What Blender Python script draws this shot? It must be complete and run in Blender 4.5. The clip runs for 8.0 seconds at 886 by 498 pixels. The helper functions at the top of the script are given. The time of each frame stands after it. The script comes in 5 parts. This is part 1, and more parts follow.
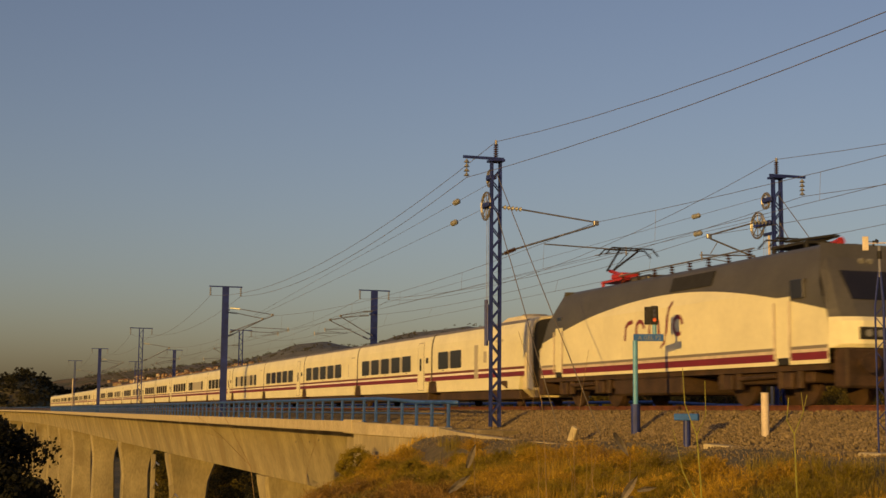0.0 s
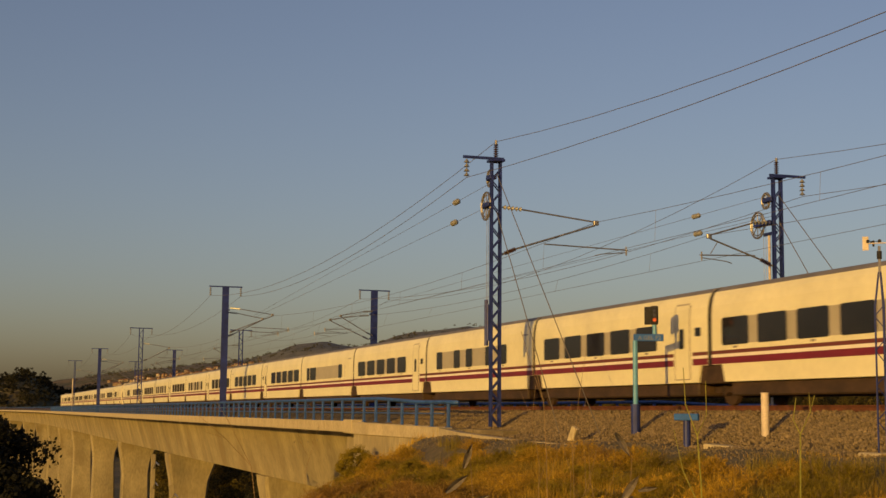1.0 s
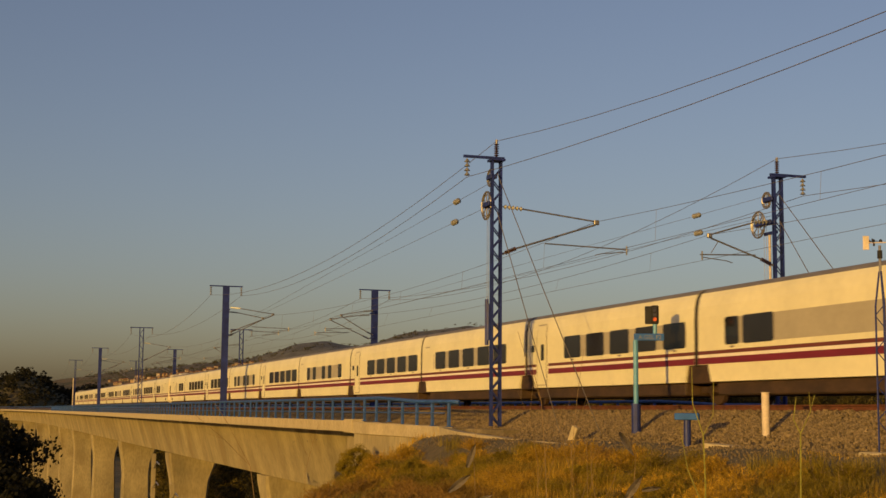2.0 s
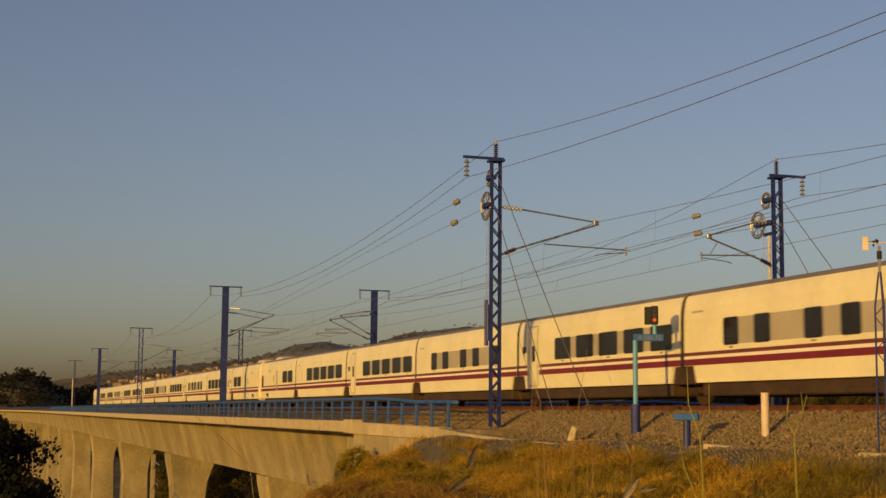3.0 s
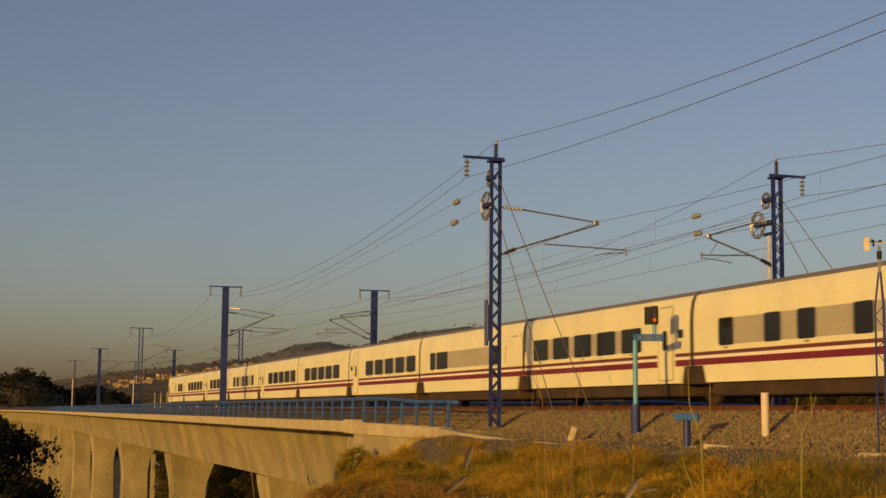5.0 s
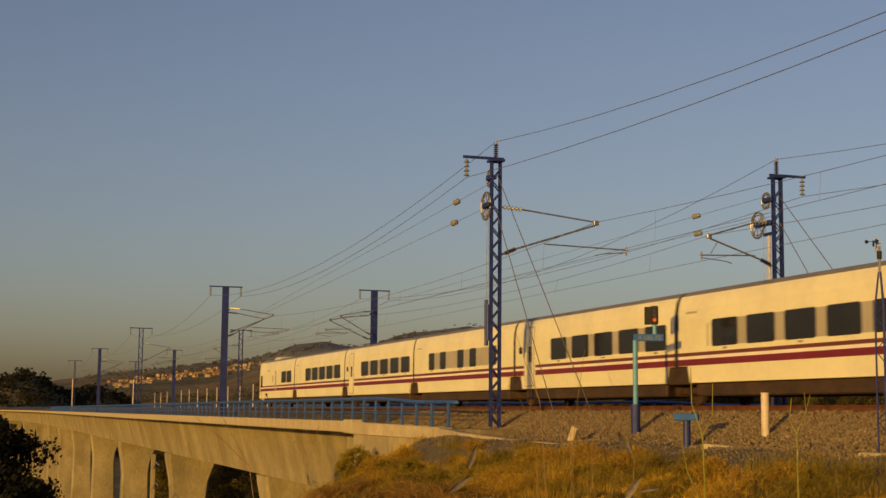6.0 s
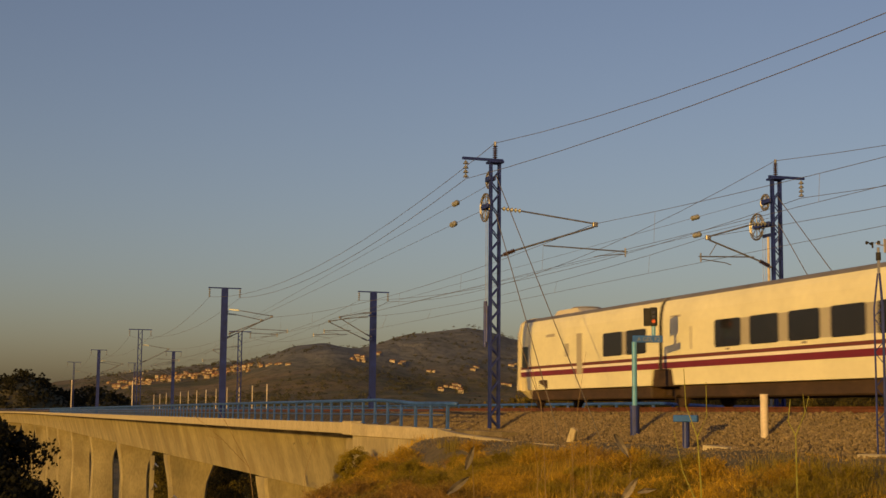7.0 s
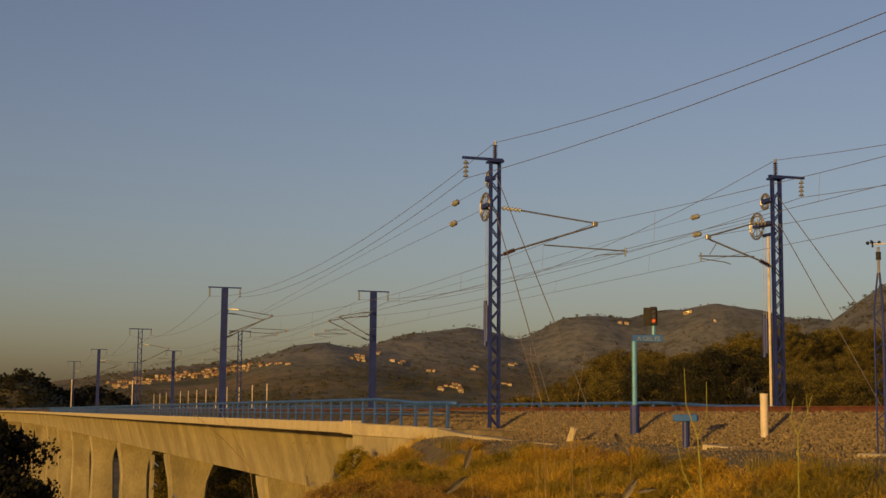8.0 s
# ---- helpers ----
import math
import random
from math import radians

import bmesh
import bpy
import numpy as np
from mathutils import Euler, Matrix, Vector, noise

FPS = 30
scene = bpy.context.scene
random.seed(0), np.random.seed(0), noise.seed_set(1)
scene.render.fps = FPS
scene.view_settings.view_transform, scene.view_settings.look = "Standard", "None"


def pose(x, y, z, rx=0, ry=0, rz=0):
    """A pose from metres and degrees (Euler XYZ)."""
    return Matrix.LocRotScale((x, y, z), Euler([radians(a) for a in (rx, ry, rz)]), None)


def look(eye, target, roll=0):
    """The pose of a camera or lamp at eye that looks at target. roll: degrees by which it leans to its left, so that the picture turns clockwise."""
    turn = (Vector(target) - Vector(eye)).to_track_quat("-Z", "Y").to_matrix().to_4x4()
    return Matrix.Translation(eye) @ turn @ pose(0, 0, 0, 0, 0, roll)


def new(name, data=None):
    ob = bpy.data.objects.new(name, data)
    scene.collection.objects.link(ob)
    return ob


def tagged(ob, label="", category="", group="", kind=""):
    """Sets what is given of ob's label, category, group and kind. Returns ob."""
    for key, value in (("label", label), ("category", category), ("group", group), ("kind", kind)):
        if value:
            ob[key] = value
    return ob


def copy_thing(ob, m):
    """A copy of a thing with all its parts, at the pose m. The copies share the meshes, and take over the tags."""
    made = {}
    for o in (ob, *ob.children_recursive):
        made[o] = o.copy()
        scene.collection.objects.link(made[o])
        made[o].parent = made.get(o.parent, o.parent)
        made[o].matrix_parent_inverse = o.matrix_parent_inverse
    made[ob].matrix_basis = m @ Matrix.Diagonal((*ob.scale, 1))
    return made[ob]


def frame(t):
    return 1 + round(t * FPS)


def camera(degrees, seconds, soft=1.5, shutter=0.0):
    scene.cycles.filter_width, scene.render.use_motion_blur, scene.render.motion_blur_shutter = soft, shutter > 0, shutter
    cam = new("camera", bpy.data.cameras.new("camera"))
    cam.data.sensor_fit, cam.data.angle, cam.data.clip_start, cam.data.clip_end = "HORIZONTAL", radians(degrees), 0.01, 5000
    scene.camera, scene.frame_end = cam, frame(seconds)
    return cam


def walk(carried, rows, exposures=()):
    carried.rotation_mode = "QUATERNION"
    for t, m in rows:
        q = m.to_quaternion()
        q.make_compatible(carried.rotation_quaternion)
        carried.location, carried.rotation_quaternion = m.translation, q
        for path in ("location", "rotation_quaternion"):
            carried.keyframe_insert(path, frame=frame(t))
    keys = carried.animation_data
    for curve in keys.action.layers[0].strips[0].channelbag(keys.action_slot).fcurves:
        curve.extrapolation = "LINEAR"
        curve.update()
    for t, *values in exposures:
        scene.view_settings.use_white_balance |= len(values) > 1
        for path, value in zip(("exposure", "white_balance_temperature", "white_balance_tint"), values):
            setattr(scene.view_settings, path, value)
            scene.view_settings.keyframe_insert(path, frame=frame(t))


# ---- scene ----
# Metres: x along the line (the train runs towards +x), y across it, away from the camera, z = 0 at the rail heads.
EYE_Z = -0.27
TRACK_NEAR, TRACK_FAR = 20.85, 25.45
MAST_NEAR, MAST_FAR = 17.41, 28.69

cam = camera(35.02, 8.0, soft=1.5, shutter=0.1)


def aim(left, up):
    """The camera's pose, turned a little from its mean direction (degrees)."""
    a, p = radians(18.168 - left), radians(6.649 + up)
    way = Vector((-math.cos(a) * math.cos(p), math.sin(a) * math.cos(p), math.sin(p)))
    return look((0, 0, EYE_Z), Vector((0, 0, EYE_Z)) + way * 50, 0.506)


# a camera on a tripod that shakes a little as the train passes
SHAKE = ((0.0, 0.0, 0.0), (0.5, -0.035, 0.035), (1.0, 0.0, 0.0), (1.5, 0.035, -0.046), (2.2, 0.01, -0.01), (3.0, 0, 0), (3.5, 0, 0), (4.0, 0, 0),
         (4.5, 0, 0), (5.2, 0, 0), (6.0, 0, 0), (6.5, -0.035, 0.035), (7.0, -0.035, 0.058), (7.5, -0.035, 0.035), (8.0, -0.035, 0.035))
walk(cam, [(t, aim(a, b)) for t, a, b in SHAKE], exposures=((0, 0.0, 8900, 35), (8.0, 0.0, 8900, 35)))

# ---- light ----
SUN_ELEVATION, SUN_HEADING = 6.2, Vector((-0.625, 0.78, 0.0)).normalized()
world = bpy.data.worlds.new("dusk_sky")
scene.world = world
world.use_nodes = True
nt = world.node_tree
sky = nt.nodes.new("ShaderNodeTexSky")
sky.sky_type = "NISHITA"
sky.sun_disc = False
sky.sun_elevation = radians(SUN_ELEVATION)
sky.sun_rotation = math.atan2(-SUN_HEADING.x, -SUN_HEADING.y)
sky.dust_density = 2.0
sky.air_density = 0.9
sky.ozone_density = 2.75
nt.links.new(sky.outputs[0], nt.nodes["Background"].inputs[0])
nt.nodes["Background"].inputs[1].default_value = 0.152
sun_data = bpy.data.lights.new("sun", "SUN")
sun_data.energy, sun_data.angle, sun_data.color = 3.05, radians(0.6), (1.0, 0.745, 0.180)
sun = new("sun", sun_data)
e = radians(SUN_ELEVATION)
sun.matrix_world = look((0, 0, 60), Vector((0, 0, 60)) + Vector((SUN_HEADING.x * math.cos(e), SUN_HEADING.y * math.cos(e), -math.sin(e))))
# ---- materials ----
def material(name, color, rough=0.6, metal=0.0, spread=0.12, scale=3.0, fine=40.0, bump=0.1, second=None, dirt=None, depth=0.02, stretch=(1, 1, 1), island=0.0):
    """A surface with a broad and a fine variation of its colour, and fine relief."""
    m = bpy.data.materials.new(name)
    m.use_nodes = True
    t = m.node_tree
    b = t.nodes["Principled BSDF"]
    b.inputs["Roughness"].default_value, b.inputs["Metallic"].default_value = rough, metal
    co = t.nodes.new("ShaderNodeTexCoord")
    mp = t.nodes.new("ShaderNodeMapping")
    mp.inputs["Scale"].default_value = stretch
    t.links.new(co.outputs["Object"], mp.inputs["Vector"])
    src = mp.outputs[0]
    big, small = t.nodes.new("ShaderNodeTexNoise"), t.nodes.new("ShaderNodeTexNoise")
    big.inputs["Scale"].default_value, small.inputs["Scale"].default_value = scale, fine
    big.inputs["Detail"].default_value, small.inputs["Detail"].default_value = 5, 4
    for n in (big, small):
        t.links.new(src, n.inputs["Vector"])
    ramp = t.nodes.new("ShaderNodeValToRGB")
    lo = [c * (1 - spread * 1.6) for c in color]
    hi = second or [min(1, c * (1 + spread)) for c in color]
    ramp.color_ramp.elements[0].position, ramp.color_ramp.elements[1].position = 0.32, 0.68
    ramp.color_ramp.elements[0].color, ramp.color_ramp.elements[1].color = (*lo, 1), (*hi, 1)
    t.links.new(big.outputs[0], ramp.inputs[0])
    mix = t.nodes.new("ShaderNodeMix")
    mix.data_type, mix.blend_type = "RGBA", "MULTIPLY"
    mix.inputs["Factor"].default_value = min(1, spread * 3)
    grey = t.nodes.new("ShaderNodeValToRGB")
    grey.color_ramp.elements[0].position, grey.color_ramp.elements[1].position = 0.3, 0.65
    grey.color_ramp.elements[0].color, grey.color_ramp.elements[1].color = (0.55, 0.55, 0.55, 1), (1, 1, 1, 1)
    t.links.new(small.outputs[0], grey.inputs[0])
    t.links.new(ramp.outputs[0], mix.inputs["A"])
    t.links.new(grey.outputs[0], mix.inputs["B"])
    out = mix.outputs["Result"]
    if dirt:
        stain = t.nodes.new("ShaderNodeTexNoise")
        stain.inputs["Scale"].default_value, stain.inputs["Detail"].default_value = scale * 0.6, 8
        t.links.new(co.outputs["Object"], stain.inputs["Vector"])
        cut = t.nodes.new("ShaderNodeValToRGB")
        cut.color_ramp.elements[0].position, cut.color_ramp.elements[1].position = 0.5, 0.75
        t.links.new(stain.outputs[0], cut.inputs[0])
        over = t.nodes.new("ShaderNodeMix")
        over.data_type = "RGBA"
        t.links.new(cut.outputs[0], over.inputs["Factor"])
        t.links.new(out, over.inputs["A"])
        over.inputs["B"].default_value = (*dirt, 1)
        out = over.outputs["Result"]
    if island:
        info, geo = t.nodes.new("ShaderNodeObjectInfo"), t.nodes.new("ShaderNodeNewGeometry")
        add = t.nodes.new("ShaderNodeMath")
        add.operation = "ADD"
        t.links.new(info.outputs["Random"], add.inputs[0])
        t.links.new(geo.outputs["Random Per Island"], add.inputs[1])
        fit = t.nodes.new("ShaderNodeMapRange")
        fit.inputs["From Max"].default_value = 2
        fit.inputs["To Min"].default_value, fit.inputs["To Max"].default_value = 1 - island, 1 + island
        t.links.new(add.outputs[0], fit.inputs["Value"])
        hsv = t.nodes.new("ShaderNodeHueSaturation")
        t.links.new(fit.outputs[0], hsv.inputs["Value"])
        t.links.new(out, hsv.inputs["Color"])
        out = hsv.outputs[0]
    t.links.new(out, b.inputs["Base Color"])
    if bump:
        bp = t.nodes.new("ShaderNodeBump")
        bp.inputs["Strength"].default_value, bp.inputs["Distance"].default_value = bump, depth
        t.links.new(small.outputs[0], bp.inputs["Height"])
        t.links.new(bp.outputs[0], b.inputs["Normal"])
    return m


CREAM = material("cream_paint", (0.76, 0.715, 0.50), 0.42, spread=0.05, scale=0.8, fine=6, bump=0.02, dirt=None)
CREAM_OLD = material("cream_paint_weathered", (0.72, 0.62, 0.40), 0.45, spread=0.06, scale=0.7, fine=5, bump=0.02)
LOCO_GREY = material("grey_loco_paint", (0.088, 0.084, 0.076), 0.5, spread=0.12, scale=0.8, fine=9, bump=0.03)
SKIRT = material("brown_grey_underframe", (0.060, 0.032, 0.017), 0.75, spread=0.25, scale=1.5, fine=12)
BURGUNDY = material("burgundy_stripe", (0.19, 0.018, 0.03), 0.45, spread=0.08, scale=1, fine=9, bump=0.0)
BROWN_STRIPE = material("brown_stripe", (0.16, 0.04, 0.03), 0.5, spread=0.08, scale=1, fine=9, bump=0.0)
WHITE_STRIPE = material("white_stripe", (0.80, 0.74, 0.66), 0.45, spread=0.04, scale=1, fine=9, bump=0.0)
GREY_STRIPE = material("grey_stripe", (0.22, 0.19, 0.16), 0.5, spread=0.08, scale=1, fine=9, bump=0.0)
BEIGE_PANEL = material("beige_panel", (0.40, 0.36, 0.28), 0.45, spread=0.06, scale=1, fine=9, bump=0.01)
GLASS_DARK = material("tinted_glass", (0.022, 0.02, 0.022), 0.12, spread=0.2, scale=0.7, fine=5, bump=0.0)
BLACK = material("black_rubber", (0.018, 0.017, 0.017), 0.8, spread=0.2, scale=3, fine=20)
ROOF_GREY = material("grey_roof_paint", (0.22, 0.195, 0.17), 0.6, spread=0.12, scale=0.8, fine=9, bump=0.02)
BOGIE = material("dusty_brown_steel", (0.058, 0.029, 0.015), 0.8, spread=0.3, scale=3, fine=25, bump=0.2)
RED_PAINT = material("red_paint", (0.40, 0.03, 0.025), 0.4, spread=0.08)
BLUE_STEEL = material("blue_painted_steel", (0.013, 0.030, 0.18), 0.55, spread=0.2, scale=2.5, fine=30, bump=0.05)
BLUE_RAIL = material("light_blue_painted_steel", (0.022, 0.095, 0.32), 0.5, spread=0.2, scale=2.5, fine=30, bump=0.05)
TURQUOISE = material("turquoise_paint", (0.07, 0.31, 0.52), 0.45, spread=0.12, scale=3, fine=30, bump=0.03)
PLATE_BLUE = material("blue_enamel_plate", (0.006, 0.10, 0.36), 0.75, spread=0.1, scale=4, fine=30, bump=0.02)
STEEL = material("galvanised_steel", (0.38, 0.36, 0.33), 0.42, 0.7, spread=0.2, scale=4, fine=40, bump=0.05)
WIRE = material("dull_copper_wire", (0.15, 0.13, 0.11), 0.6, 0.3, spread=0.1, bump=0.0)
PORCELAIN = material("grey_glass_insulator", (0.22, 0.22, 0.21), 0.25, spread=0.1, bump=0.0)
BROWN_INSULATOR = material("brown_insulator", (0.06, 0.03, 0.022), 0.35, spread=0.1, bump=0.0)
CONCRETE = material("weathered_concrete", (0.35, 0.29, 0.17), 0.9, spread=0.2, scale=0.35, fine=5, bump=0.05, depth=0.02, dirt=(0.21, 0.16, 0.08), stretch=(1, 1, 0.35))
CONCRETE_EDGE = material("pale_concrete", (0.49, 0.405, 0.26), 0.9, spread=0.14, scale=0.5, fine=6, bump=0.12, dirt=(0.36, 0.29, 0.18))
STONE = material("ballast_stone", (0.205, 0.150, 0.085), 0.95, spread=0.25, scale=6, fine=50, bump=0.2, island=0.45)
BALLAST_BED = material("ballast_bed", (0.13, 0.095, 0.058), 0.95, spread=0.35, scale=3, fine=16, bump=1.0, depth=0.08)
RAIL_STEEL = material("rusty_rail", (0.16, 0.055, 0.03), 0.7, 0.2, spread=0.25, scale=4, fine=30)
PIPE_CREAM = material("cream_plastic_pipe", (0.62, 0.52, 0.42), 0.6, spread=0.12, scale=4, fine=30, bump=0.05)
DIRT = material("dry_earth", (0.24, 0.18, 0.10), 0.95, spread=0.3, scale=0.4, fine=7, bump=0.6, depth=0.05, second=(0.27, 0.21, 0.12))
# ---- building ----
def part(name, bm, mat, parent=None, label="", smooth=False):
    """Links a bmesh as one mesh object, under a thing or a part where one is given."""
    me = bpy.data.meshes.new(name)
    if smooth:
        for f in bm.faces:
            f.smooth = True
    bm.to_mesh(me)
    bm.free()
    me.materials.append(mat)
    ob = new(name, me)
    ob.parent = parent
    if label:
        ob["label"] = label
    return ob


def bm_box(x0, x1, y0, y1, z0, z1, bevel=0.0, bm=None, m=None):
    bm = bm or bmesh.new()
    r = bmesh.ops.create_cube(bm, size=1)
    vs = r["verts"]
    for v in vs:
        v.co = Vector(((x0 + x1) / 2 + v.co.x * (x1 - x0), (y0 + y1) / 2 + v.co.y * (y1 - y0), (z0 + z1) / 2 + v.co.z * (z1 - z0)))
        if m is not None:
            v.co = m @ v.co
    if bevel:
        bmesh.ops.bevel(bm, geom=list({e for v in vs for e in v.link_edges}), offset=bevel, segments=1, affect="EDGES")
    return bm


def bm_rod(a, b, r, r2=None, seg=8, bm=None, caps=True):
    """A round bar from a to b."""
    bm = bm or bmesh.new()
    a, b = Vector(a), Vector(b)
    d = b - a
    m = Matrix.Translation((a + b) / 2) @ d.to_track_quat("Z", "Y").to_matrix().to_4x4()
    bmesh.ops.create_cone(bm, cap_ends=caps, segments=seg, radius1=r, radius2=r if r2 is None else r2, depth=d.length, matrix=m)
    return bm


def bm_path(points, r, seg=6, bm=None):
    """A tube along points, radius by number or one a point."""
    bm = bm or bmesh.new()
    pts = [Vector(p) for p in points]
    rs = r if isinstance(r, (list, tuple)) else [r] * len(pts)
    rings = []
    for i, p in enumerate(pts):
        d = (pts[min(i + 1, len(pts) - 1)] - pts[max(i - 1, 0)]).normalized()
        s = d.orthogonal().normalized() if abs(d.z) > 0.95 else d.cross(Vector((0, 0, 1))).normalized()
        t = s.cross(d)
        rings.append([bm.verts.new(p + (s * math.cos(2 * math.pi * k / seg) + t * math.sin(2 * math.pi * k / seg)) * rs[i]) for k in range(seg)])
    for a, b in zip(rings, rings[1:]):
        for k in range(seg):
            bm.faces.new((a[k], a[(k + 1) % seg], b[(k + 1) % seg], b[k]))
    bm.faces.new(rings[0][::-1])
    bm.faces.new(rings[-1])
    return bm


def bm_loft(sections, bm=None, close=True):
    """A skin through closed sections of equal count."""
    bm = bm or bmesh.new()
    rows = [[bm.verts.new(p) for p in s] for s in sections]
    n = len(rows[0])
    for a, b in zip(rows, rows[1:]):
        for k in range(n):
            bm.faces.new((a[k], a[(k + 1) % n], b[(k + 1) % n], b[k]))
    if close:
        bm.faces.new(rows[0][::-1])
        bm.faces.new(rows[-1])
    bmesh.ops.recalc_face_normals(bm, faces=bm.faces)
    return bm


def bm_profile(outline, x0, x1, bm=None):
    """An outline of (y, z) drawn out along x."""
    return bm_loft([[(x, y, z) for y, z in outline] for x in (x0, x1)], bm)


def thing(name, label, category, group="", kind="", at=None):
    ob = new(name)
    ob.empty_display_size = 0.3
    tagged(ob, label, category, group, kind)
    if at is not None:
        ob.matrix_basis = at
    return ob
# ---- ground ----
def bell(x, y, cx, cy, rx, ry):
    return math.exp(-((x - cx) / rx) ** 2 - ((y - cy) / ry) ** 2)


def ramp(v, a, b):
    k = min(1, max(0, (v - a) / (b - a)))
    return k * k * (3 - 2 * k)


def out(deg, r):
    """A place r metres off, deg degrees from the line's far end towards its far side."""
    return -r * math.cos(radians(deg)), r * math.sin(radians(deg))


# hills: bearing, distance, height, half widths across and along
HILLS = [(13.4, 2500, 100, 165, 500), (10.3, 2700, 72, 240, 500), (7.2, 2700, 50, 240, 500), (4.3, 2900, 32, 240, 500), (17.0, 2700, 126, 165, 500), (19.5, 2800, 146, 150, 500), (23.2, 2900, 160, 170, 500),
         (24.6, 2900, 162, 140, 500), (27.0, 3000, 196, 160, 500), (29.3, 2900, 198, 150, 500), (31.2, 2900, 172, 130, 500), (33.2, 2700, 160, 140, 500), (36.6, 2100, 158, 170, 500), (41.5, 2000, 220, 260, 500),
         (48, 2200, 200, 300, 500), (1.6, 790, 23, 26, 70), (-0.8, 800, 25, 30, 70), (-4.0, 800, 30, 40, 90), (4.2, 840, 15, 32, 90)]
HILLS = [(*out(a, r), h, w, d, a) for a, r, h, w, d in HILLS]


def ground_z(x, y):
    r = math.hypot(x, y)
    z = -2.05 + 1.0 * ramp(y, 8, 16)
    z += 0.10 * noise.noise((x * 0.35, y * 0.35, 0)) + 0.04 * noise.noise((x * 1.3, y * 1.3, 3))
    z -= 0.75 * ramp(-x, 27, 45) * (1 - ramp(y, 13.2, 14.9)) + 1.0 * ramp(-x, 46.5, 52) * (1 - ramp(y, 17.0, 18.0))
    # the bank falls away to the valley under the bridge and in front of its end
    if y < 17:
        s = -(x + 20 + 2.7 * (y - 3)) / 2.88
        z = z * (1 - ramp(s, -2, 17)) - (13.5 + 12 * ramp(-x, 110, 260)) * ramp(s, -2, 17)
        fall = ramp(s, -2, 17)
    else:
        fall = ramp(-(x + 63 + (y - 16)), -1, 12)
        z = z * (1 - fall) - (13.5 + 12 * ramp(-x, 110, 260)) * fall
    # beyond the line the land is low, then rises to the hills
    if y > 33:
        z += ramp(y, 33, 46) * (-5.0 - z) * (1 - fall)
    if y > 33:
        a = math.degrees(math.atan2(y, -x))
        lift = -4.2 + (7.0 * ramp(a, 25.5, 33) + 2.0 * ramp(a, 21, 25)) * ramp(r, 95, 215)
        z += (lift - z) * ramp(a, 19, 22) * (1 - ramp(a, 46, 70)) * ramp(y, 38, 50) * ramp(r, 80, 105) * (1 - ramp(r, 300, 520))
    if r > 150:
        z += ramp(r, 580, 790) * (-6 - z) * 0.95 + ramp(r, 700, 2300) * 26
        hill = 0.0
        for hx, hy, h, w, d, a in HILLS:
            c, s = math.cos(radians(a)), math.sin(radians(a))
            al, ac = -(x - hx) * c + (y - hy) * s, (x - hx) * s + (y - hy) * c
            q = (ac / w) ** 2 + (al / d) ** 2
            if q < 9:
                hill += (h * math.exp(-q)) ** 4
        z += hill ** 0.25 * (1 + 0.05 * noise.noise((x * 0.008, y * 0.008, 1)))
        z += ramp(r, 300, 1200) * (5 * noise.noise((x * 0.005, y * 0.005, 5)) + 5 * noise.noise((x * 0.014, y * 0.014, 7)) + 2.5 * noise.noise((x * 0.04, y * 0.04, 8)))
    return z


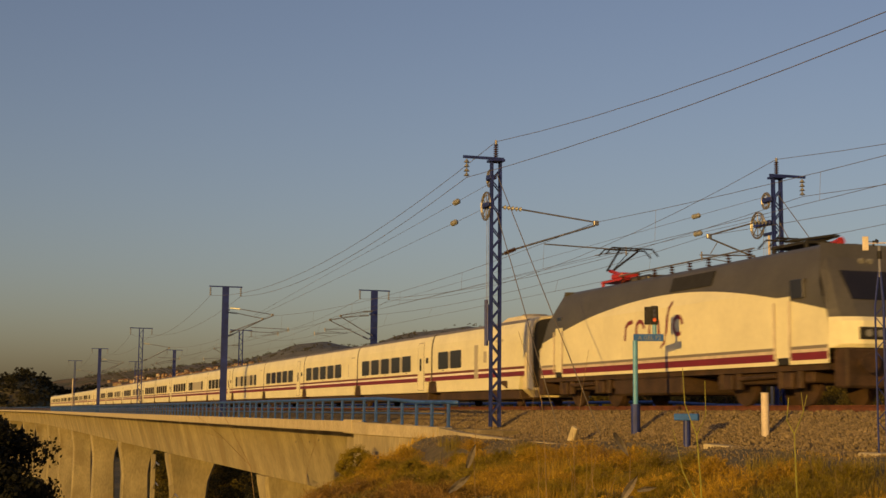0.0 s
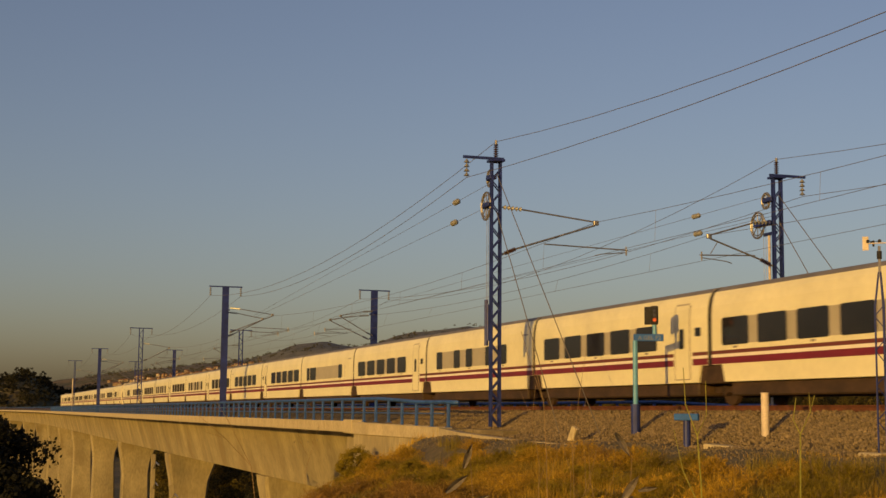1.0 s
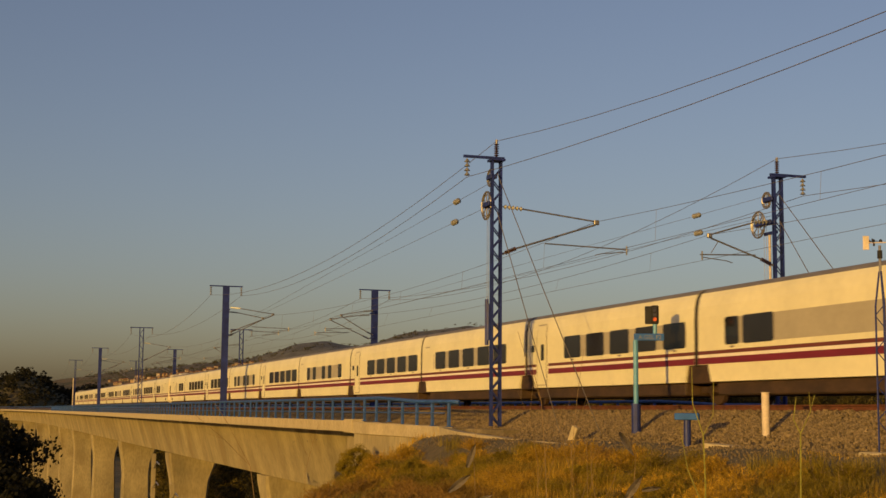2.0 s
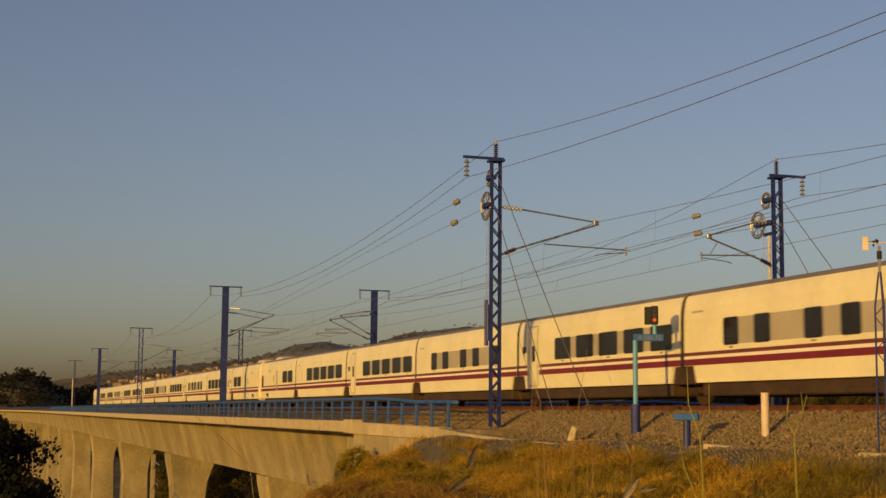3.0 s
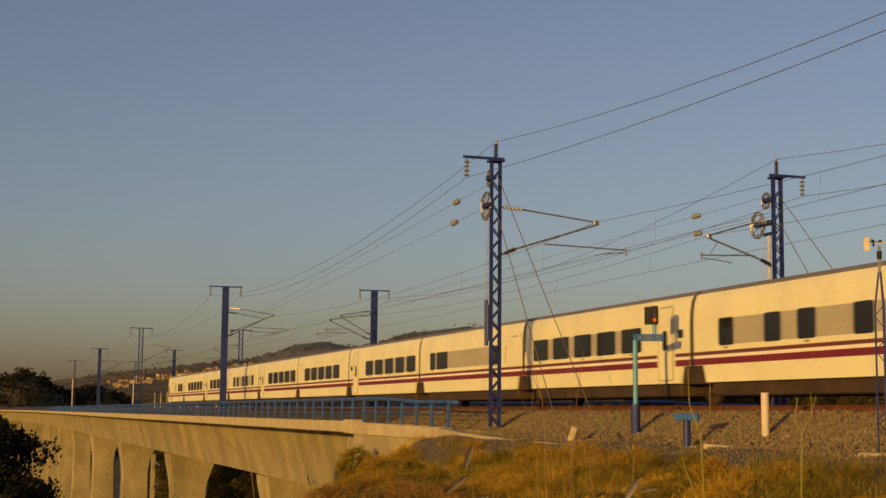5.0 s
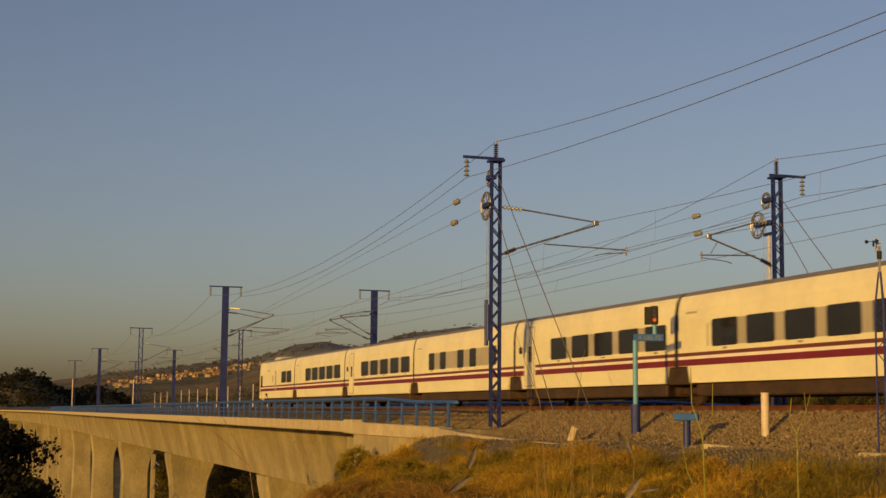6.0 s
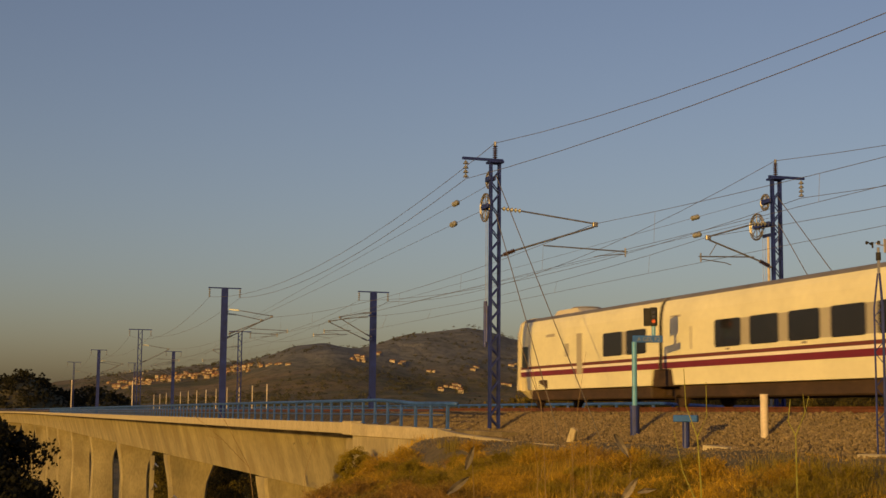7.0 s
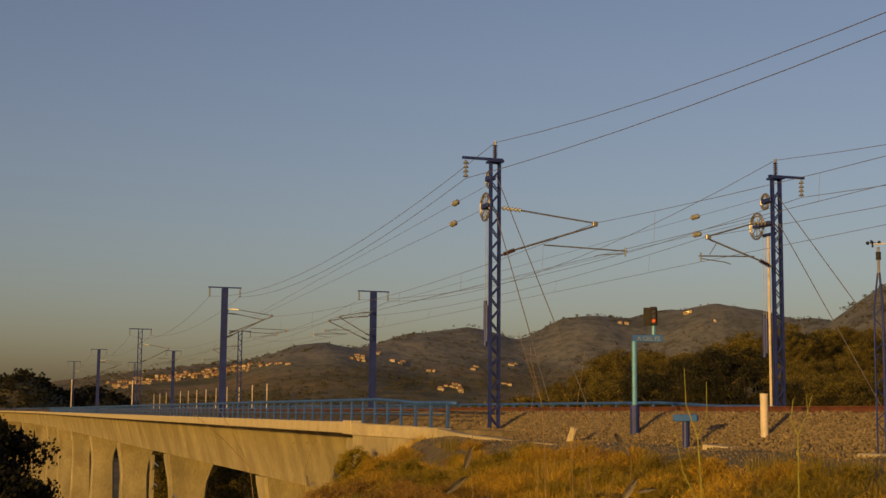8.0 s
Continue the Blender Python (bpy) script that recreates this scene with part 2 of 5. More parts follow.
def land_cover_and_haze(m):
    """Beyond the bank: woods, scrub, fields in strips and bare slopes, by place; the hill tones are greyed for haze."""
    t = m.node_tree
    b = t.nodes["Principled BSDF"]
    near = b.inputs["Base Color"].links[0].from_socket
    co = t.nodes.new("ShaderNodeTexCoord")

    def patches(scale, detail, stretch, stops):
        mp, n, r = t.nodes.new("ShaderNodeMapping"), t.nodes.new("ShaderNodeTexNoise"), t.nodes.new("ShaderNodeValToRGB")
        mp.inputs["Scale"].default_value, mp.inputs["Rotation"].default_value = stretch, (0, 0, radians(15))
        n.inputs["Scale"].default_value, n.inputs["Detail"].default_value, n.inputs["Roughness"].default_value = scale, detail, 0.62
        t.links.new(co.outputs["Object"], mp.inputs["Vector"])
        t.links.new(mp.outputs[0], n.inputs["Vector"])
        t.links.new(n.outputs[0], r.inputs[0])
        while len(r.color_ramp.elements) < len(stops):
            r.color_ramp.elements.new(0.5)
        for e, (p, c) in zip(r.color_ramp.elements, stops):
            e.position, e.color = p, (*c, 1)
        return r.outputs[0]

    def mixed(a, b2, f, mode="MIX"):
        x = t.nodes.new("ShaderNodeMix")
        x.data_type, x.blend_type = "RGBA", mode
        for name, v in (("A", a), ("B", b2), ("Factor", f)):
            if isinstance(v, float):
                x.inputs[name].default_value = v
            else:
                t.links.new(v, x.inputs[name])
        return x.outputs["Result"]

    def step(axis, a, b2):
        sep, mr = t.nodes.new("ShaderNodeSeparateXYZ"), t.nodes.new("ShaderNodeMapRange")
        t.links.new(co.outputs["Object"], sep.inputs[0])
        if axis == "R":
            v = t.nodes.new("ShaderNodeVectorMath")
            v.operation = "LENGTH"
            t.links.new(co.outputs["Object"], v.inputs[0])
            t.links.new(v.outputs["Value"], mr.inputs["Value"])
        else:
            t.links.new(sep.outputs[axis], mr.inputs["Value"])
        mr.inputs["From Min"].default_value, mr.inputs["From Max"].default_value = a, b2
        return mr.outputs[0]

    # hill cover in pale blue-greys: distance haze painted into the colour
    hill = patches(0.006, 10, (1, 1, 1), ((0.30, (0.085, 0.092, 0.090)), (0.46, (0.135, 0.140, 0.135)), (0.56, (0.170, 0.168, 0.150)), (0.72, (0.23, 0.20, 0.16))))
    valley = patches(0.010, 8, (1, 0.22, 1), ((0.30, (0.052, 0.056, 0.026)), (0.45, (0.10, 0.088, 0.036)), (0.56, (0.16, 0.115, 0.055)), (0.70, (0.24, 0.155, 0.08))))
    speckle = patches(0.05, 6, (1, 1, 1), ((0.38, (0.45, 0.47, 0.45)), (0.56, (1, 1, 1)), (0.7, (1.0, 0.97, 0.9))))
    # the hazed hill tones take over from the valley's with height
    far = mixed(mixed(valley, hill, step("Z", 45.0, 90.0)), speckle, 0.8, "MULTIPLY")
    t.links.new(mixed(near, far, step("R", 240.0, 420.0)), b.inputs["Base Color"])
    # tree tops and gullies as relief on the far slopes
    rough, bp, amount = t.nodes.new("ShaderNodeTexNoise"), t.nodes.new("ShaderNodeBump"), t.nodes.new("ShaderNodeMath")
    rough.inputs["Scale"].default_value, rough.inputs["Detail"].default_value, rough.inputs["Roughness"].default_value = 0.028, 7, 0.68
    t.links.new(co.outputs["Object"], rough.inputs["Vector"])
    amount.operation = "MULTIPLY"
    amount.inputs[1].default_value = 0.9
    t.links.new(step("R", 300.0, 900.0), amount.inputs[0])
    t.links.new(amount.outputs[0], bp.inputs["Strength"])
    bp.inputs["Distance"].default_value = 14.0
    t.links.new(rough.outputs[0], bp.inputs["Height"])
    t.links.new(b.inputs["Normal"].links[0].from_socket, bp.inputs["Normal"])
    t.links.new(bp.outputs[0], b.inputs["Normal"])


def build_ground():
    angles = [a * 0.25 for a in range(-24, 190)] + [47.5 + a * 4 for a in range(0, 77)]
    radii = [0.0] + [1.2 * 1.032 ** i for i in range(262)]
    bm = bmesh.new()
    rows = []
    for r in radii:
        if r == 0:
            v = bm.verts.new((0, 0, ground_z(0, 0)))
            rows.append([v] * len(angles))
        else:
            row = []
            for a in angles:
                x, y = out(a, r)
                row.append(bm.verts.new((x, y, ground_z(x, y))))
            rows.append(row)
    n = len(angles)
    for a, b in zip(rows, rows[1:]):
        for k in range(n):
            q = [a[k], a[(k + 1) % n], b[(k + 1) % n], b[k]]
            bm.faces.new(q[1:] if a[k] is a[(k + 1) % n] else q)
    bmesh.ops.recalc_face_normals(bm, faces=bm.faces)
    m = material("dry_grass_ground", (0.21, 0.155, 0.08), 0.95, spread=0.35, scale=0.05, fine=3, bump=0.5, depth=0.08, second=(0.24, 0.175, 0.085), dirt=(0.10, 0.085, 0.04))
    land_cover_and_haze(m)
    tagged(part("ground", bm, m, smooth=True), "dry grassy ground reaching to wooded hills with haze in their colour", "ground", kind="structure")


build_ground()

# ---- viaduct ----
DECK_EDGE, DECK_BACK = 16.25, 30.0


def bend(x):
    """How far the line swings aside at its far end."""
    return -(((-400 - x) / 72) ** 2) if x < -400 else 0.0


def bm_run(outline, xs):
    """An outline of (y, z) drawn along the line through the stations xs."""
    return bm_loft([[(x, y + bend(x), z) for y, z in outline] for x in xs])


def build_viaduct():
    v = thing("viaduct", "long concrete railway viaduct with box girder and flared piers", "bridge", kind="structure")
    end = -64.0
    far = [-400 - 20 * k for k in range(15)]
    # deck slab with its cornice
    part("deck", bm_run([(DECK_EDGE + 0.25, -0.80), (DECK_BACK - 0.25, -0.80), (DECK_BACK - 0.25, -1.10), (27.4, -1.40), (19.9, -1.40), (DECK_EDGE + 0.25, -1.10)], [end, *far]), CONCRETE, v)
    x = end
    k = 0
    cornice = None
    while x > -330:
        w = 1.96
        if cornice is None:
            cornice = part("cornice", bm_loft([[(xx, y, z) for y, z in ((DECK_EDGE, -0.72), (DECK_EDGE + 0.03, -0.69), (DECK_EDGE + 0.55, -0.69), (DECK_EDGE + 0.55, -0.80), (DECK_EDGE + 0.24, -0.81), (DECK_EDGE + 0.24, -1.14), (DECK_EDGE + 0.16, -1.20), (DECK_EDGE + 0.02, -1.20))] for xx in (-w, 0)]), CONCRETE_EDGE, v)
            cornice.location = (x, 0, 0)
        else:
            c = new("cornice", cornice.data)
            c.parent, c.location = v, (x, 0.006 * math.sin(k * 2.3), 0.004 * math.sin(k * 1.7))
        x -= 2.0
        k += 1
    part("cornice_run", bm_run([(DECK_EDGE, -0.69), (DECK_EDGE + 0.55, -0.69), (DECK_EDGE + 0.24, -0.81), (DECK_EDGE + 0.24, -1.14), (DECK_EDGE, -1.20)], [x, *far]), CONCRETE_EDGE, v)
    part("cornice_far", bm_run([(DECK_BACK - 0.25, -0.69), (DECK_BACK, -0.69), (DECK_BACK, -1.3), (DECK_BACK - 0.25, -1.3)], [end, *far]), CONCRETE_EDGE, v)
    part("girder", bm_run([(19.3, -1.37), (27.9, -1.402), (26.2, -4.95), (20.3, -4.95)], [end - 0.05, *far]), CONCRETE, v)
    for px in (-103, -157.5, -213, -267.5, -323, -378, -433, -488, -543, -598):
        secs = []
        for z, y0, y1, h in ((-4.952, 19.9, 26.0, 1.9), (-5.6, 19.95, 25.3, 1.75), (-7.9, 20.35, 24.5, 1.4), (-9.7, 20.5, 24.3, 1.3), (-32, 20.1, 25.0, 1.6)):
            c = 0.22
            y0, y1 = y0 + bend(px), y1 + bend(px)
            secs.append([(px - h + c, y0, z), (px + h - c, y0, z), (px + h, y0 + c, z), (px + h, y1 - c, z), (px + h - c, y1, z), (px - h + c, y1, z), (px - h, y1 - c, z), (px - h, y0 + c, z)])
        part("pier", bm_loft(secs), CONCRETE, v)
    a = thing("abutment", "pale concrete bridge abutment with wing wall", "abutment", kind="structure")
    part("front_wall", bm_box(-66.5, -63.9, 17.0, 29.4, -14, -1.46, 0.05), CONCRETE, a)
    part("cap_block", bm_box(-63.9, -62.4, DECK_EDGE - 0.09, DECK_EDGE + 0.5, -1.25, -0.62, 0.03), CONCRETE_EDGE, a)
    part("wing_wall", bm_box(-62.38, -47.5, DECK_EDGE + 0.02, DECK_EDGE + 0.5, -6, -1.27, 0.02), CONCRETE, a)
    for i in range(5):
        x1 = -62.38 + i * 2.5
        part("coping", bm_box(x1 + 0.01, x1 + 2.49, DECK_EDGE - 0.05, DECK_EDGE + 0.55, -1.265, -0.74 - 0.015 * i, 0.02), CONCRETE_EDGE, a)
    part("end_kerb", bm_loft([[(x, y - 0.15, z - 0.6), (x, y - 0.15, z), (x, y + 0.15, z), (x, y + 0.15, z - 0.6)] for x, y, z in ((-49.88, 16.4, -0.83), (-46.5, 16.05, -0.95), (-40, 15.4, -1.05), (-34, 15.0, -1.08))]), CONCRETE_EDGE, a)
    part("fill", bm_box(-63.88, -44.6, 16.82, 29.5, -8, -0.85), DIRT, a)


build_viaduct()


def build_railing(y, count):
    r = thing("bridge_railing", "blue painted steel bridge railing with round top rail", "railing", "bridge railings", kind="structure")
    part("top_rail", bm_path([(-48.3, y, 0.10), (-49.3, y, 0.12), (-53.4, y, 0.14), (-56.3, y, 0.24), (-58.9, y, 0.31), (-75, y, 0.31), (-200, y, 0.29)] + [(x, y + bend(x), 0.29) for x in range(-400, -661, -20)], 0.075, 10), BLUE_RAIL, r, smooth=True)
    for z in (-0.06, -0.30):
        part("lower_rail", bm_path([(-49.9, y, z), (-200, y, z)] + [(x, y + bend(x), z) for x in range(-400, -661, -20)], 0.028, 6), BLUE_RAIL, r)
    data = {}
    for k in range(count):
        x = -49.37 - 1.995 * k
        low = k < 4
        if low not in data:
            top, foot = (0.11, -0.80) if low else (0.25, -0.69)
            bm = bm_box(-0.075, 0.075, -0.05, 0.05, foot, top, 0.01)
            bm_box(-0.13, 0.13, -0.1, 0.1, foot - 0.01, foot + 0.02, bm=bm)
            p = part("post", bm, BLUE_RAIL, r)
            data[low] = p.data
        else:
            p = new("post", data[low])
            p.parent = r
        p.location = (x, y, 0)


build_railing(DECK_EDGE + 0.22, 150)
build_railing(DECK_BACK - 0.12, 60)

# ---- the line ----
def build_line():
    bed = tagged(part("ballast_bed", bm_profile([(16.9, -1.25), (17.1, -1.06), (19.15, -0.26), (19.6, -0.19), (27.2, -0.20), (28.3, -0.45), (30.5, -1.5)], -62, 60), BALLAST_BED), "grey-brown crushed stone bed under the tracks", "ballast", kind="structure")
    tagged(part("ballast_deck", bm_run([(17.9, -0.798), (18.6, -0.40), (19.3, -0.20), (27.2, -0.20), (27.9, -0.798)], [-62.01, *range(-400, -661, -20)]), BALLAST_BED), "crushed stone bed on the bridge deck", "ballast", kind="structure")
    sleeper = bm_box(-0.13, 0.13, -1.3, 1.3, -0.40, -0.175, 0.02)
    for name, yc in (("near_track", TRACK_NEAR), ("far_track", TRACK_FAR)):
        t = thing("railway_track", "rusty railway track on concrete sleepers", "track", "tracks", kind="structure")
        for s in (-0.76, 0.76):
            y = yc + s
            o = [(-0.036, 0), (0.036, 0), (0.036, -0.035), (0.010, -0.05), (0.010, -0.135), (0.075, -0.155), (0.075, -0.172), (-0.075, -0.172), (-0.075, -0.155), (-0.010, -0.135), (-0.010, -0.05), (-0.036, -0.035)]
            part("rail", bm_run([(y + a, b) for a, b in o], [60, *range(-400, -661, -20)]), RAIL_STEEL, t)
        if name == "near_track":
            me = part("sleeper", sleeper, CONCRETE_EDGE, t)
            me.location = (10, yc, 0)
            data = me.data
        for k in range(1, 140):
            p = new("sleeper", data)
            p.parent, p.location = t, (10 - 0.6 * k, yc, 0)


build_line()
# ---- overhead line ----
def bm_discs(top, bottom, n, r, bm=None):
    """A string of n insulator sheds."""
    bm = bm or bmesh.new()
    a, b = Vector(top), Vector(bottom)
    bm_rod(a, b, r * 0.22, bm=bm, seg=6)
    for i in range(n):
        p = a.lerp(b, (i + 0.5) / n)
        d = (b - a).normalized() * (b - a).length / n * 0.3
        bm_rod(p - d, p + d, r * 0.35, r, bm=bm, seg=10)
    return bm


def lattice(parent, h, w, base=0.0, step=0.42, deep=0.2, single=True):
    """Four legs with zigzag lacing, around the origin; w across the line, deep along it."""
    a, d = w / 2, deep / 2
    for sx in (-1, 1):
        for sy in (-1, 1):
            o = [(0, 0), (-0.075, 0), (-0.075, -0.012), (-0.012, -0.012), (-0.012, -0.075), (0, -0.075)]
            part("leg", bm_loft([[(sx * (d + q), sy * (a + p), z) for p, q in o] for z in (base, h)]), BLUE_STEEL, parent)
    n = int((h - base) / step)
    bars = {}
    joined = bmesh.new()
    for i in range(n):
        z0 = base + i * step
        for x in (-d + 0.015, d - 0.015):
            p, q = (-a + 0.02, a - 0.02) if i % 2 else (a - 0.02, -a + 0.02)
            if not single:
                bm_path([(x, p, z0), (x, q, z0 + step)], 0.022, 4, joined)
                continue
            k = (i % 2, x > 0)
            if k not in bars:
                bars[k] = part("lacing_bar", bm_path([(x, p, 0), (x, q, step)], 0.026, 4), BLUE_STEEL, parent)
                bars[k].location.z = z0
            else:
                o = new("lacing_bar", bars[k].data)
                o.parent, o.location = parent, (0, 0, z0)
    if single:
        joined.free()
    else:
        part("lacing", joined, BLUE_STEEL, parent)["kind"] = "stuff"


def cantilever(parent, dy, root_low, root_high, tip, back=0.0):
    """Hinged bracket that holds the wires. dy: way over to the track's middle (m, signed)."""
    s = 1 if dy > 0 else -1
    y0 = 0.25 * s
    part("top_tube", bm_rod((0, y0 + 0.75 * s, root_high - 0.05), (0, dy, tip), 0.03), STEEL, parent)
    part("top_insulator", bm_discs((0, y0, root_high), (0, y0 + 0.75 * s, root_high - 0.05), 5, 0.09), PORCELAIN, parent)
    part("strut_insulator", bm_discs((0, y0 + 0.08 * s, root_low + 0.034), (0, y0 + 0.5 * s, root_low + 0.214), 7, 0.085), BROWN_INSULATOR, parent)
    part("strut_socket", bm_rod((0, y0, root_low), (0, y0 + 0.09 * s, root_low + 0.038), 0.04), STEEL, parent)
    part("strut_tube", bm_rod((0, y0 + 0.49 * s, root_low + 0.21), (0, dy - 0.05 * s, tip - 0.12), 0.035), STEEL, parent)
    part("clamp", bm_box(-0.06, 0.06, dy - 0.1, dy + 0.1, tip - 0.12, tip + 0.06, 0.02), STEEL, parent)
    zz = root_low + 0.45
    if back:
        part("tie_rod", bm_rod((0, dy - 0.35 * s, tip - 0.25), (0, dy - 0.05 * s, zz - 0.10), 0.016), STEEL, parent)
        dy -= back * s
        zz -= 0.09
    part("registration_tube", bm_rod((0, (y0 + 1.65 * s) - back * s, zz), (0, dy + 1.3 * s, zz - 0.08), 0.025), STEEL, parent)
    part("registration_arm", bm_path([(0, dy - 0.05 * s, zz - 0.34), (0, dy + 0.2 * s, zz - 0.27), (0, dy + 1.25 * s, zz - 0.17)], 0.018), STEEL, parent)
    part("dropper", bm_rod((0, dy + 1.22 * s, zz + 0.05), (0, dy + 1.22 * s, zz - 0.28), 0.03), STEEL, parent)


def wheel_tensioner(parent, x, y, z, r):
    """Spoked balance wheel that keeps the wire taut; its axle lies along y."""
    w = part("tension_wheel", bm_path([(x + r * math.cos(t * math.pi / 12), y, z + r * math.sin(t * math.pi / 12)) for t in range(25)], 0.04, 6), STEEL, parent, "spoked steel balance wheel")
    part("inner_rim", bm_path([(x + r * 0.8 * math.cos(t * math.pi / 12), y, z + r * 0.8 * math.sin(t * math.pi / 12)) for t in range(25)], 0.022, 6), STEEL, w)
    for k in range(8):
        t = k * math.pi / 4
        part("spoke", bm_rod((x, y, z), (x + r * math.cos(t), y, z + r * math.sin(t)), 0.02, seg=5), STEEL, w)
    part("hub", bm_rod((x, y - 0.12, z), (x, y + 0.12, z), 0.11, seg=10), BLUE_STEEL, w)


def anchor_mast(y, s, x, base):
    """Lattice mast with tension wheels. s = 1: on the camera's side."""
    m = thing("catenary_mast", "blue lattice catenary mast with tension wheels and weights", "mast", "catenary masts", at=pose(x, y, 0))
    lattice(m, 8.75, 0.40, base)
    part("cap", bm_box(-0.26, 0.26, -0.26, 0.26, 8.75, 8.83), BLUE_STEEL, m)
    part("crossarm", bm_box(-0.05, 0.05, -1.25 if s > 0 else -0.3, 0.3 if s > 0 else 1.25, 8.83, 8.92), BLUE_STEEL, m)
    part("string_insulator", bm_discs((0, -1.12 * s, 8.8), (0, -1.12 * s, 8.15), 4, 0.11), PORCELAIN, m)
    part("post_insulator", bm_discs((0, 0, 8.92), (0, 0, 9.4), 6, 0.1), BROWN_INSULATOR, m)
    part("post_insulator_cap", bm_rod((0, 0, 9.4), (0, 0, 9.55), 0.05), STEEL, m)
    if s > 0:
        cantilever(m, 21.35 - y, 5.4, 7.12, 6.75)
        wheels, weight, zw = ((-0.5, -0.19, 7.2, 0.5), (-0.35, -0.1, 8.2, 0.3)), (-0.38, -0.2), 2.13
    else:
        cantilever(m, 25.75 - y, 5.38, 7.05, 6.42, back=0.9)
        wheels, weight, zw = ((-1.0, -0.26, 7.05, 0.5), (-0.5, -0.18, 7.95, 0.3)), (-0.85, -0.1), 1.98
    for wx, wy, wz, wr in wheels:
        wheel_tensioner(m, wx, wy, wz, wr)
        part("wheel_bracket", bm_box(wx, 0.1, wy + 0.04, wy + 0.10, wz - 0.08, wz + 0.08, 0.01), BLUE_STEEL, m)
        part("wheel_bracket", bm_box(wx, 0.1, wy - 0.14, wy - 0.08, wz - 0.08, wz + 0.08, 0.01), BLUE_STEEL, m)
    for dx, hh in ((0.0, 1.65), (0.17, 1.3)):
        q = part("counterweight", bm_rod((weight[0] + dx, weight[1], zw + dx), (weight[0] + dx, weight[1], zw + dx + hh), 0.075, seg=10), BLUE_STEEL, m, "stacked blue counterweight on a rope")
        part("rope", bm_rod((weight[0] + dx, weight[1], zw + dx + hh), (weight[0] + dx, weight[1], 7.0), 0.008, seg=5), STEEL, q)
    if s < 0:
        part("weight_guide", bm_rod((-0.45, -0.1, -0.3), (-0.45, -0.1, 6.6), 0.05), PIPE_CREAM, m, "cream guide pole")
        part("guide_clamp", bm_box(-0.8, 0.1, -0.14, -0.06, 6.6, 6.72), BLUE_STEEL, m)
    foot = bm_box(-0.45, 0.45, -0.45, 0.45, base - 0.6, base - 0.12, 0.02)
    part("footing", foot, CONCRETE_EDGE, m)
    return m


def plain_mast(x, y, s, top=9.0):
    m = thing("catenary_mast", "blue painted steel catenary mast with bracket arms", "mast", "catenary masts", at=pose(x, y, 0))
    o = [(-0.24, -0.2), (0.24, -0.2), (0.24, -0.17), (0.02, -0.17), (0.02, 0.17), (0.24, 0.17), (0.24, 0.2), (-0.24, 0.2), (-0.24, 0.17), (-0.02, 0.17), (-0.02, -0.17), (-0.24, -0.17)]
    k = 0.95
    part("post", bm_loft([[(b * k, a * k, z) for a, b in o] for z in (-0.70, top)]), BLUE_STEEL, m)
    part("crossarm", bm_box(-0.04, 0.04, -1.25, 1.25, top, top + 0.09), BLUE_STEEL, m)
    for q in (-1.15, 1.15):
        part("string_insulator", bm_discs((0, q, top), (0, q, top - 0.65), 4, 0.1), PORCELAIN, m)
    dy = (TRACK_NEAR - 0.2 - y) if s > 0 else (TRACK_FAR + 0.2 - y)
    for off, lift in ((-0.55, 0.0), (0.55, 0.25)):
        before = set(m.children)
        cantilever(m, dy + off * 0.5, 5.3 + lift, 7.15 + lift, 6.75 + lift)
        for o in set(m.children) - before:
            o.location.x = off
    part("cantilever_beam", bm_box(-0.6, 0.6, 0.2 * s - 0.03, 0.2 * s + 0.03, 5.3, 5.4), BLUE_STEEL, m)
    part("cantilever_beam", bm_box(-0.6, 0.6, 0.2 * s - 0.03, 0.2 * s + 0.03, 7.2, 7.3), BLUE_STEEL, m)
    part("number_plate", bm_box(-0.245, -0.235, -0.2, 0.2, 1.0, 1.25) if s > 0 else bm_box(-0.3, 0.3, -0.262, -0.254, 0.75, 1.05), BLUE_STEEL, m)
    return m


near_anchor = anchor_mast(MAST_NEAR, 1, -47.0, -0.75)
far_anchor = anchor_mast(MAST_FAR, -1, -46.5, -0.9)
for x in (-105.6, -221.3):
    plain_mast(x, MAST_NEAR, 1)
for x in (-104.3, -220.9):
    plain_mast(x, MAST_FAR, -1)
for x, y, s, w in ((-163.6, MAST_NEAR, 1, 0.5), (-162.4, MAST_FAR, -1, 0.5), (-279.3, MAST_NEAR, 1, 0.3), (-277.8, MAST_FAR, -1, 0.3)):
    m = thing("catenary_mast", "distant grey-blue lattice catenary mast with crossarm", "mast", "catenary masts", at=pose(x, y, 0))
    lattice(m, 9.0, w, -0.7, step=0.6, deep=0.3, single=False)
    part("crossarm", bm_box(-0.04, 0.04, -1.3, 1.3, 9.0, 9.1), BLUE_STEEL, m)
    for q in (-1.2, 1.2):
        part("string_insulator", bm_discs((0, q, 9.0), (0, q, 8.3), 4, 0.1), PORCELAIN, m)
    cantilever(m, (TRACK_NEAR - 0.2 - y) if s > 0 else (TRACK_FAR + 0.2 - y), 5.3, 7.3, 6.9)
    if w < 0.4:
        part("weight_guide", bm_rod((0.3, -0.3, -0.6), (0.3, -0.3, 5.6), 0.10), PIPE_CREAM, m, "cream guide pole")


